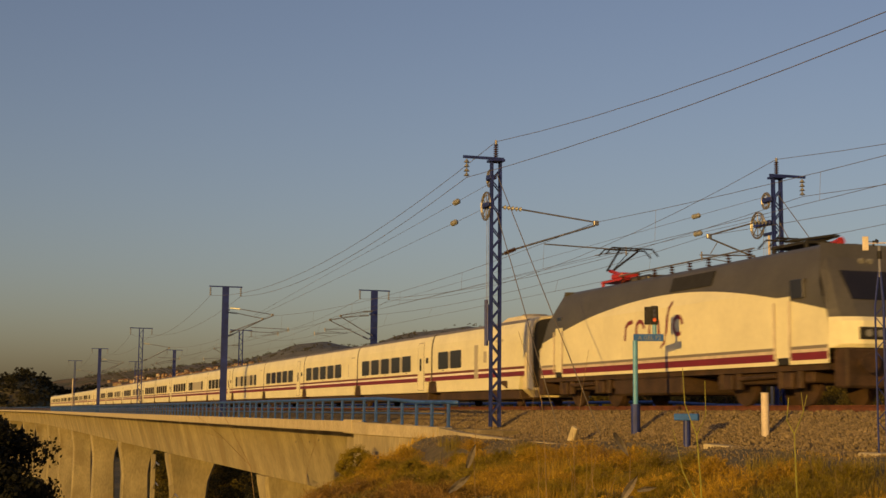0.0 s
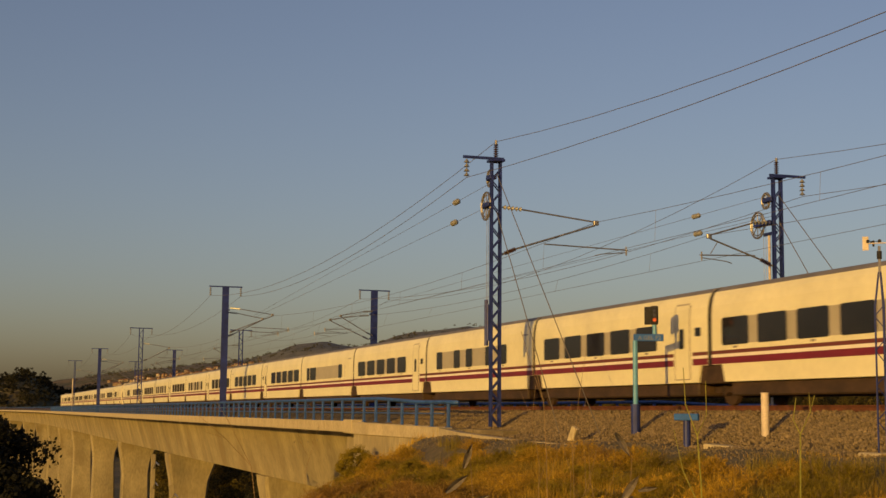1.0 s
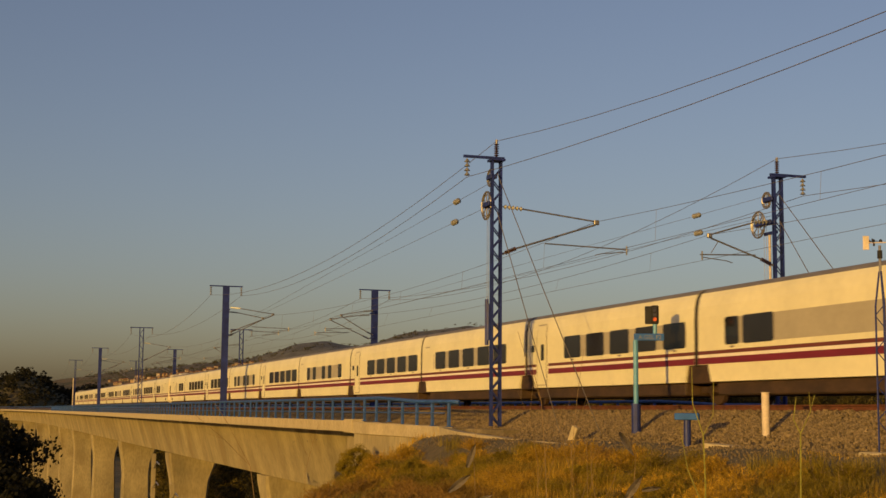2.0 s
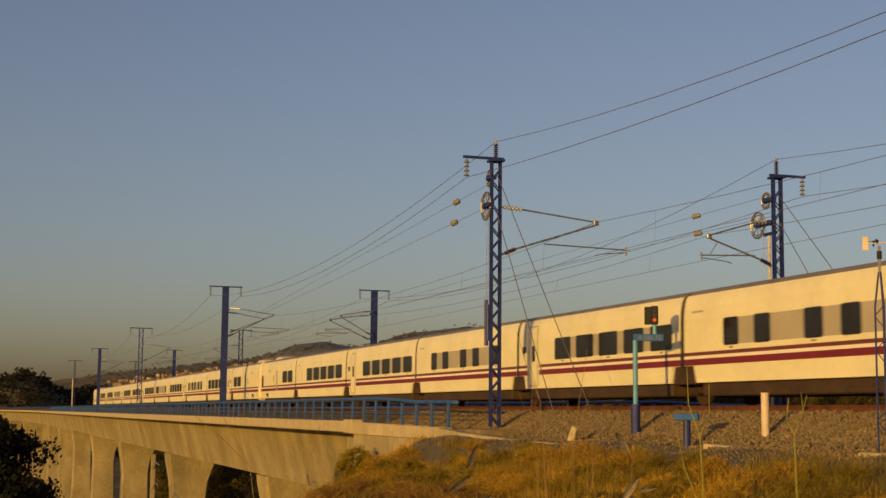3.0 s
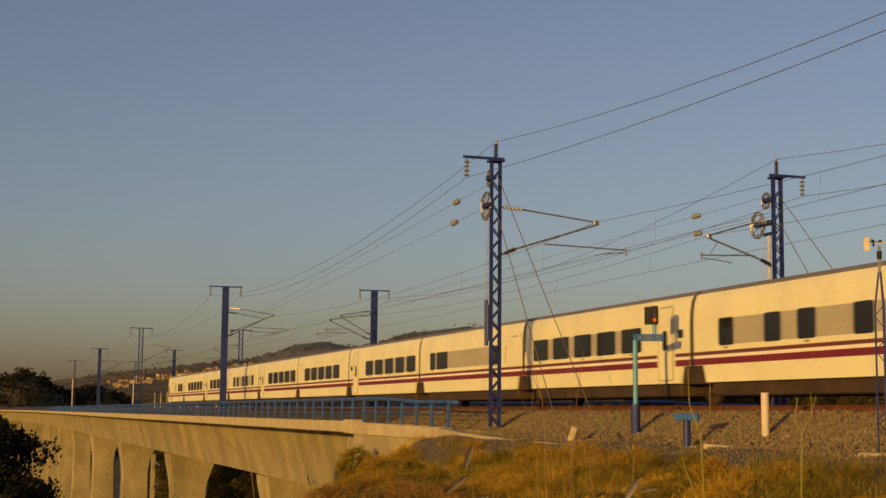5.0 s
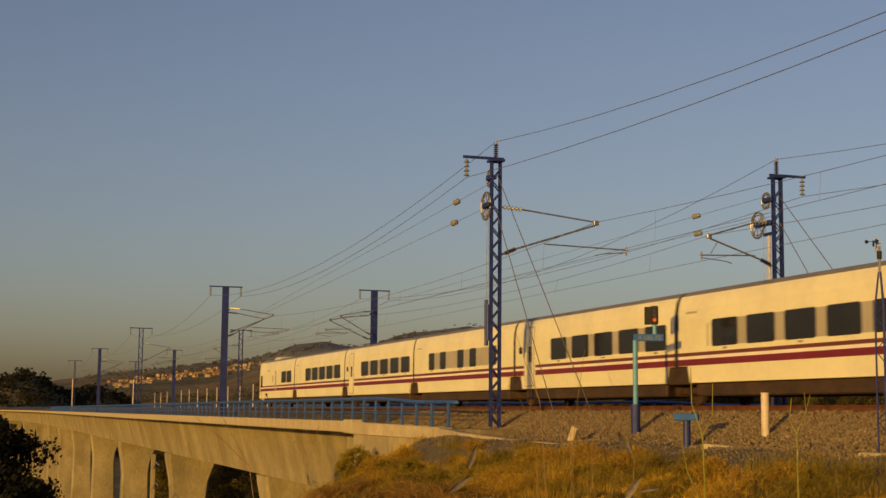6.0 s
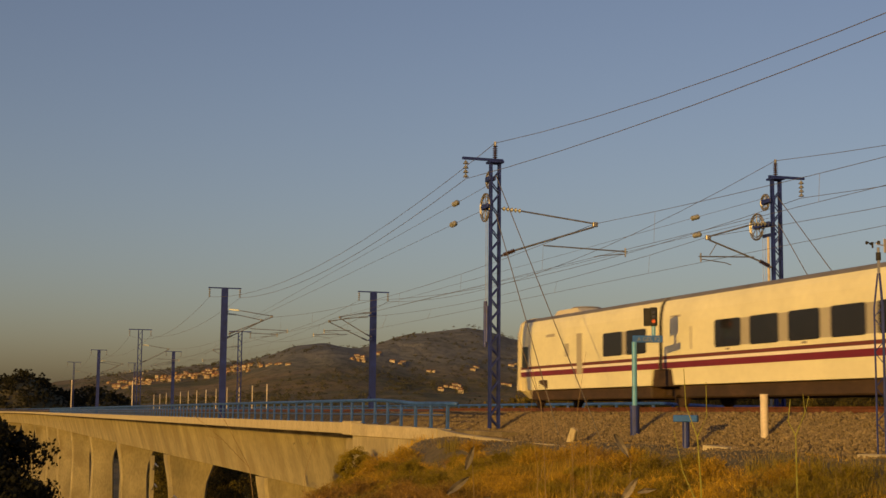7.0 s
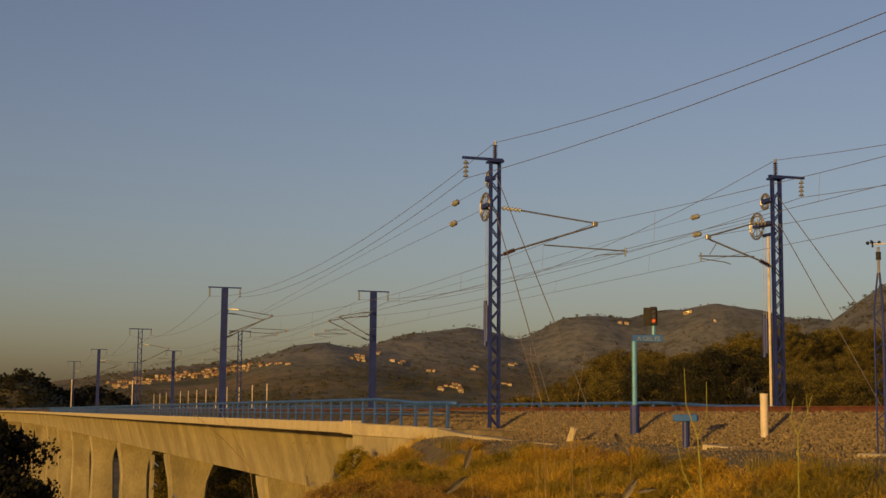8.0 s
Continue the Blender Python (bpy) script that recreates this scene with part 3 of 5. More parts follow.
def wire(name, supports, sag, r, label, n=14):
    """A wire hung from support to support."""
    pts = []
    for a, b in zip(supports, supports[1:]):
        a, b = Vector(a), Vector(b)
        for i in range(n):
            k = i / n
            pts.append(a.lerp(b, k) - Vector((0, 0, 4 * sag * (b.x - a.x) ** 2 / 3600 * k * (1 - k))))
    pts.append(Vector(supports[-1]))
    w = tagged(part(name, bm_path(pts, r, 5), WIRE), label, "wire")
    return w


NEAR_X = (12.4, -47.0, -105.6, -163.6, -221.3, -279.3, -350)
FAR_X = (13, -46.5, -104.3, -162.4, -220.9, -277.8, -350)
wire("feeder_wire", [(x, MAST_NEAR, 9.5) if i < 2 else (x, MAST_NEAR - 1.15, 8.35) for i, x in enumerate(NEAR_X)], 1.6, 0.011, "thin grey feeder wire hung between masts")
wire("feeder_wire", [(x, MAST_NEAR - 1.12, 8.12) if i < 2 else (x, MAST_NEAR + 1.15, 8.35) for i, x in enumerate(NEAR_X)], 1.05, 0.011, "grey feeder wire hung from string insulators")
wire("feeder_wire", [(x, MAST_FAR, 9.5) if i < 2 else (x, MAST_FAR + 1.15, 8.35) for i, x in enumerate(FAR_X)], 1.6, 0.011, "thin grey feeder wire hung between masts")
wire("feeder_wire", [(x, MAST_FAR + 1.12, 8.12) if i < 2 else (x, MAST_FAR - 1.15, 8.35) for i, x in enumerate(FAR_X)], 1.05, 0.011, "grey feeder wire hung from string insulators")
for yc, xs, sg in ((TRACK_NEAR, NEAR_X, 1), (TRACK_FAR, FAR_X, -1)):
    c = thing("contact_line", "contact wire and messenger wire joined by droppers", "catenary wire", "contact lines")
    mess, cont = [], []
    for i, x in enumerate(xs):
        z = 6.93
        if i == 1:
            mess.append((x, 21.35 if sg > 0 else 25.75, 6.75 if sg > 0 else 6.42))
            cont.append((x, 21.3 if sg > 0 else 25.7, 5.5))
        else:
            mess.append((x, yc - 0.15 * sg, z))
            cont.append((x, yc - 0.2, 5.42))
    def hung(sup, sag):
        pts = []
        for a, b in zip(sup, sup[1:]):
            a, b = Vector(a), Vector(b)
            for i in range(12):
                k = i / 12
                pts.append(a.lerp(b, k) - Vector((0, 0, 4 * sag * k * (1 - k))))
        return pts + [Vector(sup[-1])]
    pm, pc = hung(mess, 0.75), hung(cont, 0.03)
    part("messenger_wire", bm_path(pm, 0.009, 5), WIRE, c)
    part("contact_wire", bm_path(pc, 0.008, 5), WIRE, c)
    for i, (p, q) in enumerate(zip(pm, pc)):
        if i % 12 in (1, 3, 5, 7, 9, 11) and i < 60:
            part("dropper", bm_rod(p, q, 0.005, seg=4), WIRE, c)
# anchored wires that end at the tension wheels
for y, s, x0 in ((MAST_NEAR, 1, -47.0), (MAST_FAR, -1, -46.5)):
    yt = TRACK_NEAR if s > 0 else TRACK_FAR
    for z, dz, off in (((7.19, 6.9, -0.19), (8.06, 7.1, -0.1)) if s > 0 else ((7.45, 6.9, -0.19), (8.25, 7.1, -0.1))):
        a = thing("anchor_wire", "taut anchor wire with grey glass insulators", "wire", "anchor wires")
        p0, p1 = Vector((x0 - 0.5, y + off * s, z - 0.05)), Vector((x0 - 61, yt - 0.8 * s, dz))
        part("wire_run", bm_path([p0, p1], 0.008, 5), WIRE, a)
        q = p0.lerp(p1, 0.068 if s > 0 else 0.0925)
        d = (p1 - p0).normalized()
        part("insulator", bm_discs(q - d * 0.3, q + d * 0.3, 3, 0.115), PORCELAIN, a)
    for z, b in (((8.3, 9.0), (6.9, 5.9)) if s > 0 else ((8.1, 10.0), (7.1, 7.2))):
        g = thing("stay_cable", "steel stay cable anchored beside the mast", "cable", "stay cables")
        part("cable", bm_path([(x0 + 0.1, y, z), (x0 + b, y, -0.95)], 0.016, 5), WIRE, g)
# ---- the train ----
CAR = 13.14
SPEED = 51.75
HALF = 1.50
SIDE = [(1.49, 0.64), (1.50, 1.12), (1.50, 2.45), (1.48, 2.75), (1.43, 3.0), (1.36, 3.15)]
ROOF = [(1.36, 3.154), (1.2, 3.27), (1.0, 3.325), (0.6, 3.37), (0.0, 3.385)]


def side_y(z):
    for (y0, z0), (y1, z1) in zip(SIDE, SIDE[1:]):
        if z0 <= z <= z1:
            return y0 + (y1 - y0) * (z - z0) / (z1 - z0)
    return SIDE[-1][0]


def panel(x0, x1, z0, z1, lift=0.006, corner=0.0, s=-1, deep=0.03):
    """A plate that lies on the car's side, with rounded corners."""
    pts = []
    c = corner
    if c:
        for cx, cz, a0 in ((x1 - c, z1 - c, 0), (x0 + c, z1 - c, 90), (x0 + c, z0 + c, 180), (x1 - c, z0 + c, 270)):
            for k in range(4):
                a = radians(a0 + 30 * k)
                pts.append((cx + c * math.cos(a), cz + c * math.sin(a)))
    else:
        zs = [z1] + [z for _, z in SIDE if z0 < z < z1][::-1] + [z0]
        pts = [(x0, z) for z in zs] + [(x1, z) for z in zs[::-1]]
    bm = bmesh.new()
    f = [bm.verts.new((x, s * (side_y(z) + lift), z)) for x, z in pts]
    b = [bm.verts.new((x, s * (side_y(z) - deep), z)) for x, z in pts]
    n = len(pts)
    if c:
        bm.faces.new(f)
    else:
        for k in range(n // 2 - 1):
            bm.faces.new((f[k], f[k + 1], f[n - 2 - k], f[n - 1 - k]))
    for k in range(n):
        bm.faces.new((f[k], f[(k + 1) % n], b[(k + 1) % n], b[k]))
    bmesh.ops.recalc_face_normals(bm, faces=bm.faces)
    return bm


def shell(x0, x1, points, z_from=0):
    o = [(y, z) for y, z in points] + [(-y, z) for y, z in points[::-1]]
    return bm_profile(o, x0, x1)


def wheelset(parent, x):
    bm = bmesh.new()
    for s in (-1, 1):
        bm_rod((x, s * 0.70, 0.42), (x, s * 0.83, 0.42), 0.42, bm=bm, seg=20)
        bm_rod((x, s * 0.83, 0.42), (x, s * 1.05, 0.42), 0.14, bm=bm, seg=12)
    bm_box(x - 0.35, x + 0.35, -0.95, 0.95, 0.60, 1.10, bm=bm)
    bm_box(x - 0.55, x + 0.55, -1.05, 1.05, 0.36, 0.52, bm=bm)
    part("wheelset", bm, BOGIE, parent, "dusty brown wheelset")


def coach(kind, way, end=0):
    """One short coach; its front joint at x = 0. way: +1 door or first window end at the front, -1 mirrored."""
    label = {"five": "cream coach with five dark windows and burgundy stripes", "middle": "cream coach with five dark windows in its middle", "door": "cream coach with a passenger door and five windows",
             "spaced": "cream coach with narrow windows between beige panels", "cafe": "cream dining coach with a long beige window panel",
             "end": "cream end coach with equipment on its roof"}[kind]
    t = thing("train_coach", label, "train car", "coaches of the train")
    length = 11.3 if end else CAR - 0.24
    lo, hi = -0.12 - length, -0.12
    if end > 0:
        lo, hi = -CAR + 0.12, -CAR + 0.12 + length

    def fl(a, b):
        """Places counted from the front joint, mirrored for way -1."""
        return (-b, -a) if way > 0 else (-CAR + a, -CAR + b)

    up = [p for p in SIDE if p[1] >= 1.12]
    part("body", shell(lo, hi, up), CREAM, t, smooth=False)
    part("roof", shell(lo + 0.02, hi - 0.02, ROOF), ROOF_GREY, t, "grey roof")
    n0, n1 = lo + 0.55, hi - 0.45
    if end > 0:
        n1 = hi - 0.5
    if end < 0:
        n0 = lo + 0.5
    part("skirt", bm_loft([[(x + k * q, s, z) for s, z, k in ((1.49, 0.64, 1), (1.50, 1.118, 0), (-1.50, 1.118, 0), (-1.49, 0.64, 1))] for x, q in ((n0, 0.14), (n1, -0.14))]), CREAM, t)
    part("underframe", bm_box(n0 + 0.3, n1 - 0.3, -1.38, 1.38, 0.26, 0.63, 0.04), SKIRT, t)
    wheelset(t, -CAR if end >= 0 else -CAR + 1.9)
    if end > 0:
        wheelset(t, hi - 2.2)
    if end >= 0:
        part("bellows", bm_profile([(y * 0.99, z - 0.02) for y, z in up + ROOF] + [(-y * 0.99, z - 0.02) for y, z in (up + ROOF)[::-1]], lo - 0.237, lo - 0.003), BLACK, t, "black rubber bellows")
        part("axle_frame", bm_box(-CAR - 0.70, n0 + 0.13, -1.43, 1.43, 0.60, 1.116, 0.02), BOGIE, t, "dark dusty axle frame")
    z0, z1 = 1.63, 2.39
    openings = []
    if kind in ("five", "door", "middle"):
        w0 = {("door", 1): 3.22, ("door", -1): 3.60, ("five", 1): 3.53, ("five", -1): 3.26, ("middle", -1): 2.11}[kind, way]
        openings = [fl(w0 + i * 1.875, w0 + i * 1.875 + 1.42) for i in range(5)]
        band = fl(w0 + 0.1, w0 + 4 * 1.875 + 1.3)
    elif kind == "spaced":
        o = 0.05 if way > 0 else 0.48
        openings = [fl(CAR - b - o, CAR - a - o) for a, b in ((1.5, 2.32), (3.88, 4.7), (5.45, 6.28), (7.84, 8.66), (9.45, 10.27))]
        band = fl(CAR - 10.1 - o, CAR - 1.65 - o)
    elif kind == "cafe":
        openings = [fl(a, b) for a, b in ((2.55, 3.4), (9.0, 10.55), (10.75, 11.5))]
        band = fl(2.7, 11.3)
    else:
        openings = [(-CAR + a, -CAR + b) for a, b in ((0.95, 2.35), (2.65, 4.1))] if end > 0 else [(-b, -a) for a, b in ((0.95, 2.35), (2.65, 4.1))]
        band = (openings[0][0] + 0.1, openings[1][1] - 0.1) if end > 0 else (openings[1][0] + 0.1, openings[0][1] - 0.1)
    for s in (-1, 1):
        part("window_band", panel(band[0], band[1], z0 + 0.02, z1 - 0.02, 0.004, s=s), BEIGE_PANEL, t, "beige panel between windows")
        for a, b in openings:
            w = part("window", panel(a, b, z0, z1, 0.009, 0.09, s=s), GLASS_DARK, t, "dark tinted window")
        gap = None
        if kind == "door":
            gap = fl(1.0, 2.15)
        elif end:
            c = 5.75
            gap = (-CAR + c, -CAR + c + 0.5) if end > 0 else (-c - 0.5, -c)
        for name, mat, a, b in (("stripe", BURGUNDY, 1.13, 1.31), ("thin_stripe", BROWN_STRIPE, 1.40, 1.50), ("white_stripe", WHITE_STRIPE, 1.313, 1.397)):
            for q0, q1 in (((lo, gap[0]), (gap[1], hi)) if gap else ((lo, hi),)):
                part(name, panel(q0, q1, a, b, 0.005, s=s), mat, t)
        if kind == "door":
            a, b = gap
            d = part("door", panel(a + 0.12, b - 0.15, 0.75, 2.85, 0.016, s=s), CREAM, t)
            for q0, q1, h0, h1 in ((a + 0.10, a + 0.125, 0.74, 2.86), (b - 0.155, b - 0.13, 0.74, 2.86), (a + 0.126, b - 0.156, 0.725, 0.748)):
                part("door_seal", panel(q0, q1, h0, h1, 0.018, s=s), GREY_STRIPE, d)
            dw = fl(1.48, 1.78)
            part("door_window", panel(dw[0], dw[1], 1.62, 2.2, 0.02, 0.05, s=s), GLASS_DARK, d)
            q = fl(0.5, 0.85)
            part("small_window", panel(q[0], q[1], 1.95, 2.2, 0.01, 0.04, s=s), GLASS_DARK, t)
            part("step_panel", panel(a + 0.15, b - 0.2, 2.88, 2.93, 0.012, s=s), BEIGE_PANEL, t)
        elif kind == "end":
            a, b = gap
            part("equipment_door", panel(a + 0.03, b - 0.03, 1.12, 2.5, 0.012, s=s), BEIGE_PANEL, t, "beige equipment door")
            o = 1.15 if end > 0 else -1.0
            part("equipment_panel", panel(a + o, a + o + 0.35, 1.75, 2.2, 0.008, 0.04, s=s), BEIGE_PANEL, t)
            o = 3.4 if end > 0 else -3.6
            part("logo", panel(a + o * 0.75, a + o * 0.75 + 0.8, 2.5, 2.6, 0.008, 0.03, s=s), BEIGE_PANEL, t, "small faded logo mark")
        else:
            q = fl(1.85, 1.93)
            if kind != "spaced":
                part("handrail_recess", panel(q[0], q[1], 1.65, 2.3, 0.006, s=s), BEIGE_PANEL, t)
            q = fl(0.6, 1.25)
            part("lettering", panel(q[0], q[1], 2.62, 2.68, 0.004, s=s), BEIGE_PANEL, t, "small dark writing")
        for a, b in openings[::2]:
            part("seat_mark", panel((a + b) / 2 - 0.1, (a + b) / 2 + 0.1, 1.545, 1.60, 0.004, s=s), GREY_STRIPE, t)
    if end:
        e, k = (hi, 1) if end > 0 else (lo, -1)
        full = [(y, z) for y, z in SIDE + ROOF]
        ring = full + [(-y, z) for y, z in full[::-1]]
        secs = []
        for d, q, zq in ((-0.004, 1.012, 0), (0.05, 1.015, 0), (0.32, 1.0, 0), (0.42, 0.93, 0.05)):
            secs.append([(e + k * (d + max(0, (1.3 - z)) * 0.15), y * q, max(z, 0.45) - zq + (0.02 if z > 3 else 0)) for y, z in ring])
        part("end_fairing", bm_loft(secs), CREAM_OLD, t, "yellowed cream end fairing")
        low = [(1.5, 1.1), (1.45, 0.62), (1.1, 0.34), (-1.1, 0.34), (-1.45, 0.62), (-1.5, 1.1)]
        part("fairing_skirt", bm_profile(low, e - 0.35 if k > 0 else e - 0.12, e + 0.12 if k > 0 else e + 0.35), CREAM_OLD, t)
        part("gangway", bm_profile([(y * 0.9, 0.08 + z * 0.95) for y, z in ring], min(e + k * 0.40, e + k * 0.52), max(e + k * 0.40, e + k * 0.52)), BLACK, t, "black gangway")
        part("roof_equipment", bm_loft([[(e - k * x, y, z) for y, z in ((-0.95, 3.28), (0.95, 3.28), (0.8, 3.28 + h), (-0.8, 3.28 + h))] for x, h in ((1.5, 0.06), (1.9, 0.24), (3.6, 0.24), (4.2, 0.06))]), CREAM_OLD, t, "dusty roof air conditioner")
        part("roof_fan", bm_rod((e - k * 2.7, 0, 3.5), (e - k * 2.7, 0, 3.62), 0.62, 0.5, seg=16), ROOF_GREY, t)
        if end < 0:
            for s in (-1, 1):
                part("cab_window", panel(lo + 0.12, lo + 0.72, 1.45, 2.25, 0.009, 0.05, s=s), GLASS_DARK, t)
        part("bogie_recess", panel(e - k * 2.2 - 0.38, e - k * 2.2 + 0.38, 0.6, 0.98, 0.012, 0.08), BOGIE, t)
    return t


def locomotive():
    t = thing("locomotive", "grey and cream electric locomotive with raised pantograph", "locomotive")
    L = 20.38  # rear buffer at x = 0, front at L
    xa, xb = 1.15, 19.40

    def arc(x):
        k = (x - 10.4) / 9.1
        return 3.30 - 1.02 * abs(k) ** 2.0

    def yy(z):
        return 1.49 if z < 2.95 else 1.49 - 0.30 * (z - 2.95) / 0.9

    def lean(z, rear):
        """How far the end wall stands back at that height."""
        if z < 2.1:
            return 0.0
        return (z - 2.1) * (0.78 if rear else 0.42)

    n = 40
    for s in (-1, 1):
        low, high = bmesh.new(), bmesh.new()
        rl, rh = [], []
        for i in range(n + 1):
            k = i / n
            a = arc(xa + (xb - xa) * k)
            row = []
            for z in (1.0, 1.6, 2.2, 2.9, 3.3):
                z = min(z, a) if z > 1 else z
                if z == 3.3:
                    z = a
                x = xa + lean(z, True) + (xb - xa - lean(z, True) - lean(z, False)) * k
                row.append(low.verts.new((x, s * yy(z), z)))
            rl.append(row)
            row = []
            for z in (a, max(a, 2.95) if a < 2.95 else a + 0.01, 3.45, 3.85):
                x = xa + lean(z, True) + (xb - xa - lean(z, True) - lean(z, False)) * k
                row.append(high.verts.new((x, s * yy(z), z)))
            z, x = 4.02, xa + 1.75 + (xb - xa - 1.75 - 1.0) * k
            row.append(high.verts.new((x, s * 0.85, z)))
            row.append(high.verts.new((x, 0, z + 0.04)))
            rh.append(row)
        for bm, rows in ((low, rl), (high, rh)):
            for p, q in zip(rows, rows[1:]):
                for j in range(len(p) - 1):
                    bm.faces.new((p[j], q[j], q[j + 1], p[j + 1]))
            bmesh.ops.remove_doubles(bm, verts=bm.verts, dist=0.0005)
            bmesh.ops.recalc_face_normals(bm, faces=bm.faces)
        part("side_wall", low, CREAM, t, "cream side wall under a curved line")
        part("upper_wall", high, LOCO_GREY, t, "dark grey upper wall and roof", smooth=True)

    def end_cab(front):
        e, k = (xb, 1) if front else (xa, -1)
        nose = []
        for z, d, h in ((1.36, 0.55, 1.25), (1.45, 0.62, 1.30), (2.0, 0.62, 1.30), (2.1, 0.52, 1.28)):
            nose.append([(e - k * 0.003, -1.49, z), (e + k * d * 0.6, -h - 0.1, z), (e + k * d, -h * 0.72, z), (e + k * d, h * 0.72, z), (e + k * d * 0.6, h + 0.1, z), (e - k * 0.003, 1.49, z)])
        part("nose", bm_loft(nose), CREAM, t, "cream cab nose")
        up = []
        for z, d, h in ((2.102, 0.42, 1.25), (2.3, 0.36, 1.24), (3.3, 0.10, 1.10), (3.85, -0.06, 0.95), (4.02, -0.3, 0.7)):
            b = e - k * lean(z, not front)
            up.append([(b - k * 0.003, -yy(min(z, 3.85)) + 0.002, z), (b + k * d * 0.7, -h - 0.06, z), (b + k * d, -h * 0.75, z), (b + k * d, h * 0.75, z), (b + k * d * 0.7, h + 0.06, z), (b - k * 0.003, yy(min(z, 3.85)) - 0.002, z)])
        part("cab_front", bm_loft(up), LOCO_GREY, t, "dark grey cab front")

        def on_front(y0, y1, z0, z1, lift, name, mat, lower=False):
            pts = []
            for y, z in ((y0, z0), (y1, z0), (y1, z1), (y0, z1)):
                if lower:
                    x = e + k * 0.62
                else:
                    u = (z - 2.3) / 1.0
                    x = e - k * lean(z, not front) + k * (0.36 + (0.10 - 0.36) * u)
                pts.append((x, y, z))
            bm = bmesh.new()
            f = [bm.verts.new((x + k * lift, y, z)) for x, y, z in pts]
            b = [bm.verts.new((x - k * 0.05, y, z)) for x, y, z in pts]
            bm.faces.new(f)
            for j in range(4):
                bm.faces.new((f[j], f[(j + 1) % 4], b[(j + 1) % 4], b[j]))
            bmesh.ops.recalc_face_normals(bm, faces=bm.faces)
            return part(name, bm, mat, t)
        on_front(-0.88, 0.88, 2.55, 3.30, 0.02, "windscreen", GLASS_DARK)
        for y in (-0.6, 0.6):
            on_front(y - 0.42, y + 0.42, 1.55, 1.85, 0.015, "headlight_panel", BLACK, True)
            for q in (-0.2, 0.12):
                bm = bm_rod((e + k * 0.63, y + q, 1.7), (e + k * 0.66, y + q, 1.7), 0.09, seg=12)
                part("headlight", bm, PORCELAIN, t, "round headlight")
        for q in (-0.12, 0.12):
            b = e - k * lean(3.6, not front)
            part("top_light", bm_rod((b + k * 0.02, q, 3.58), (b + k * 0.10, q, 3.55), 0.08, seg=12), PORCELAIN, t)
        part("bumper", bm_box(min(e, e + k * 0.55), max(e, e + k * 0.55), -1.38, 1.38, 0.40, 1.355, 0.05), BOGIE, t)
        for y in (-0.95, 0.95):
            bm = bm_rod((e + k * 0.5, y, 0.98), (e + k * 0.85, y, 0.98), 0.12, seg=10)
            bm_rod((e + k * 0.85, y, 0.98), (e + k * 0.92, y, 0.98), 0.24, seg=14, bm=bm)
            part("buffer", bm, BOGIE, t)

    end_cab(True)
    end_cab(False)
    part("floor_pan", bm_box(xa + 0.1, xb - 0.1, -1.40, 1.40, 0.85, 0.998), SKIRT, t)
    part("equipment_box", bm_box(7.2, 11.8, -1.42, 1.42, 0.32, 0.84, 0.06), SKIRT, t, "grey equipment box between the bogies")
    for cx in (4.6, 15.9):
        b = bm_box(cx - 2.4, cx + 2.4, -1.22, 1.22, 0.55, 0.84, 0.04)
        bg = part("bogie", b, BOGIE, t, "dusty brown two-axle bogie")
        for dx in (-1.5, 1.5):
            for s in (-1, 1):
                part("wheel", bm_rod((cx + dx, s * 0.72, 0.6), (cx + dx, s * 0.86, 0.6), 0.62, seg=24), BOGIE, bg)
                part("axle_box", bm_box(cx + dx - 0.22, cx + dx + 0.22, s * 1.3 - 0.12, s * 1.3 + 0.12, 0.4, 0.82, 0.04), BOGIE, bg)
                for q in (-0.45, 0.45):
                    part("spring", bm_rod((cx + dx + q, s * 1.28, 0.42), (cx + dx + q, s * 1.28, 0.86), 0.11, seg=10), BOGIE, bg)
        for s in (-1, 1):
            part("damper", bm_rod((cx - 0.9, s * 1.36, 0.70), (cx + 0.9, s * 1.36, 0.74), 0.06, seg=8), BOGIE, bg)

    def plate(x0, x1, z0, z1, lift, name, mat, s, label="", c=0.0):
        y = s * (1.49 + lift)
        return part(name, bm_box(x0, x1, min(y, s * 1.46), max(y, s * 1.46), z0, z1, c), mat, t, label)

    for s in (-1, 1):
        for x0, x1 in ((xa + 0.02, 2.48), (3.15, 17.0), (17.75, xb - 0.05)):
            plate(x0, x1, 1.10, 1.29, 0.006, "stripe", BURGUNDY, s, "burgundy stripe")
            plate(x0, x1, 1.37, 1.45, 0.006, "thin_stripe", GREY_STRIPE, s)
            plate(x0, x1, 1.292, 1.368, 0.004, "white_stripe", PIPE_CREAM, s)
        for cx in (2.82, 17.4):
            d = plate(cx - 0.32, cx + 0.32, 1.05, 2.72, 0.008, "cab_door", CREAM, s, "cream cab door", 0.004)
            for q in (-0.36, 0.36):
                part("grab_rail", bm_rod((cx + q, s * 1.55, 1.15), (cx + q, s * 1.55, 2.6), 0.022, seg=6), PIPE_CREAM, d)
            part("step", bm_box(cx - 0.26, cx + 0.26, s * 1.47 - 0.05, s * 1.47 + 0.05, 1.0, 1.18, 0.01), BLACK, d)
        part("side_window", bm_box(17.8, 18.4, s * 1.45 - 0.09, s * 1.45 + 0.07, 2.64, 3.12, 0.01), GLASS_DARK, t)
        part("side_window", bm_box(2.6, 3.0, s * 1.41 - 0.07, s * 1.41 + 0.087, 2.75, 3.1, 0.01), GLASS_DARK, t)
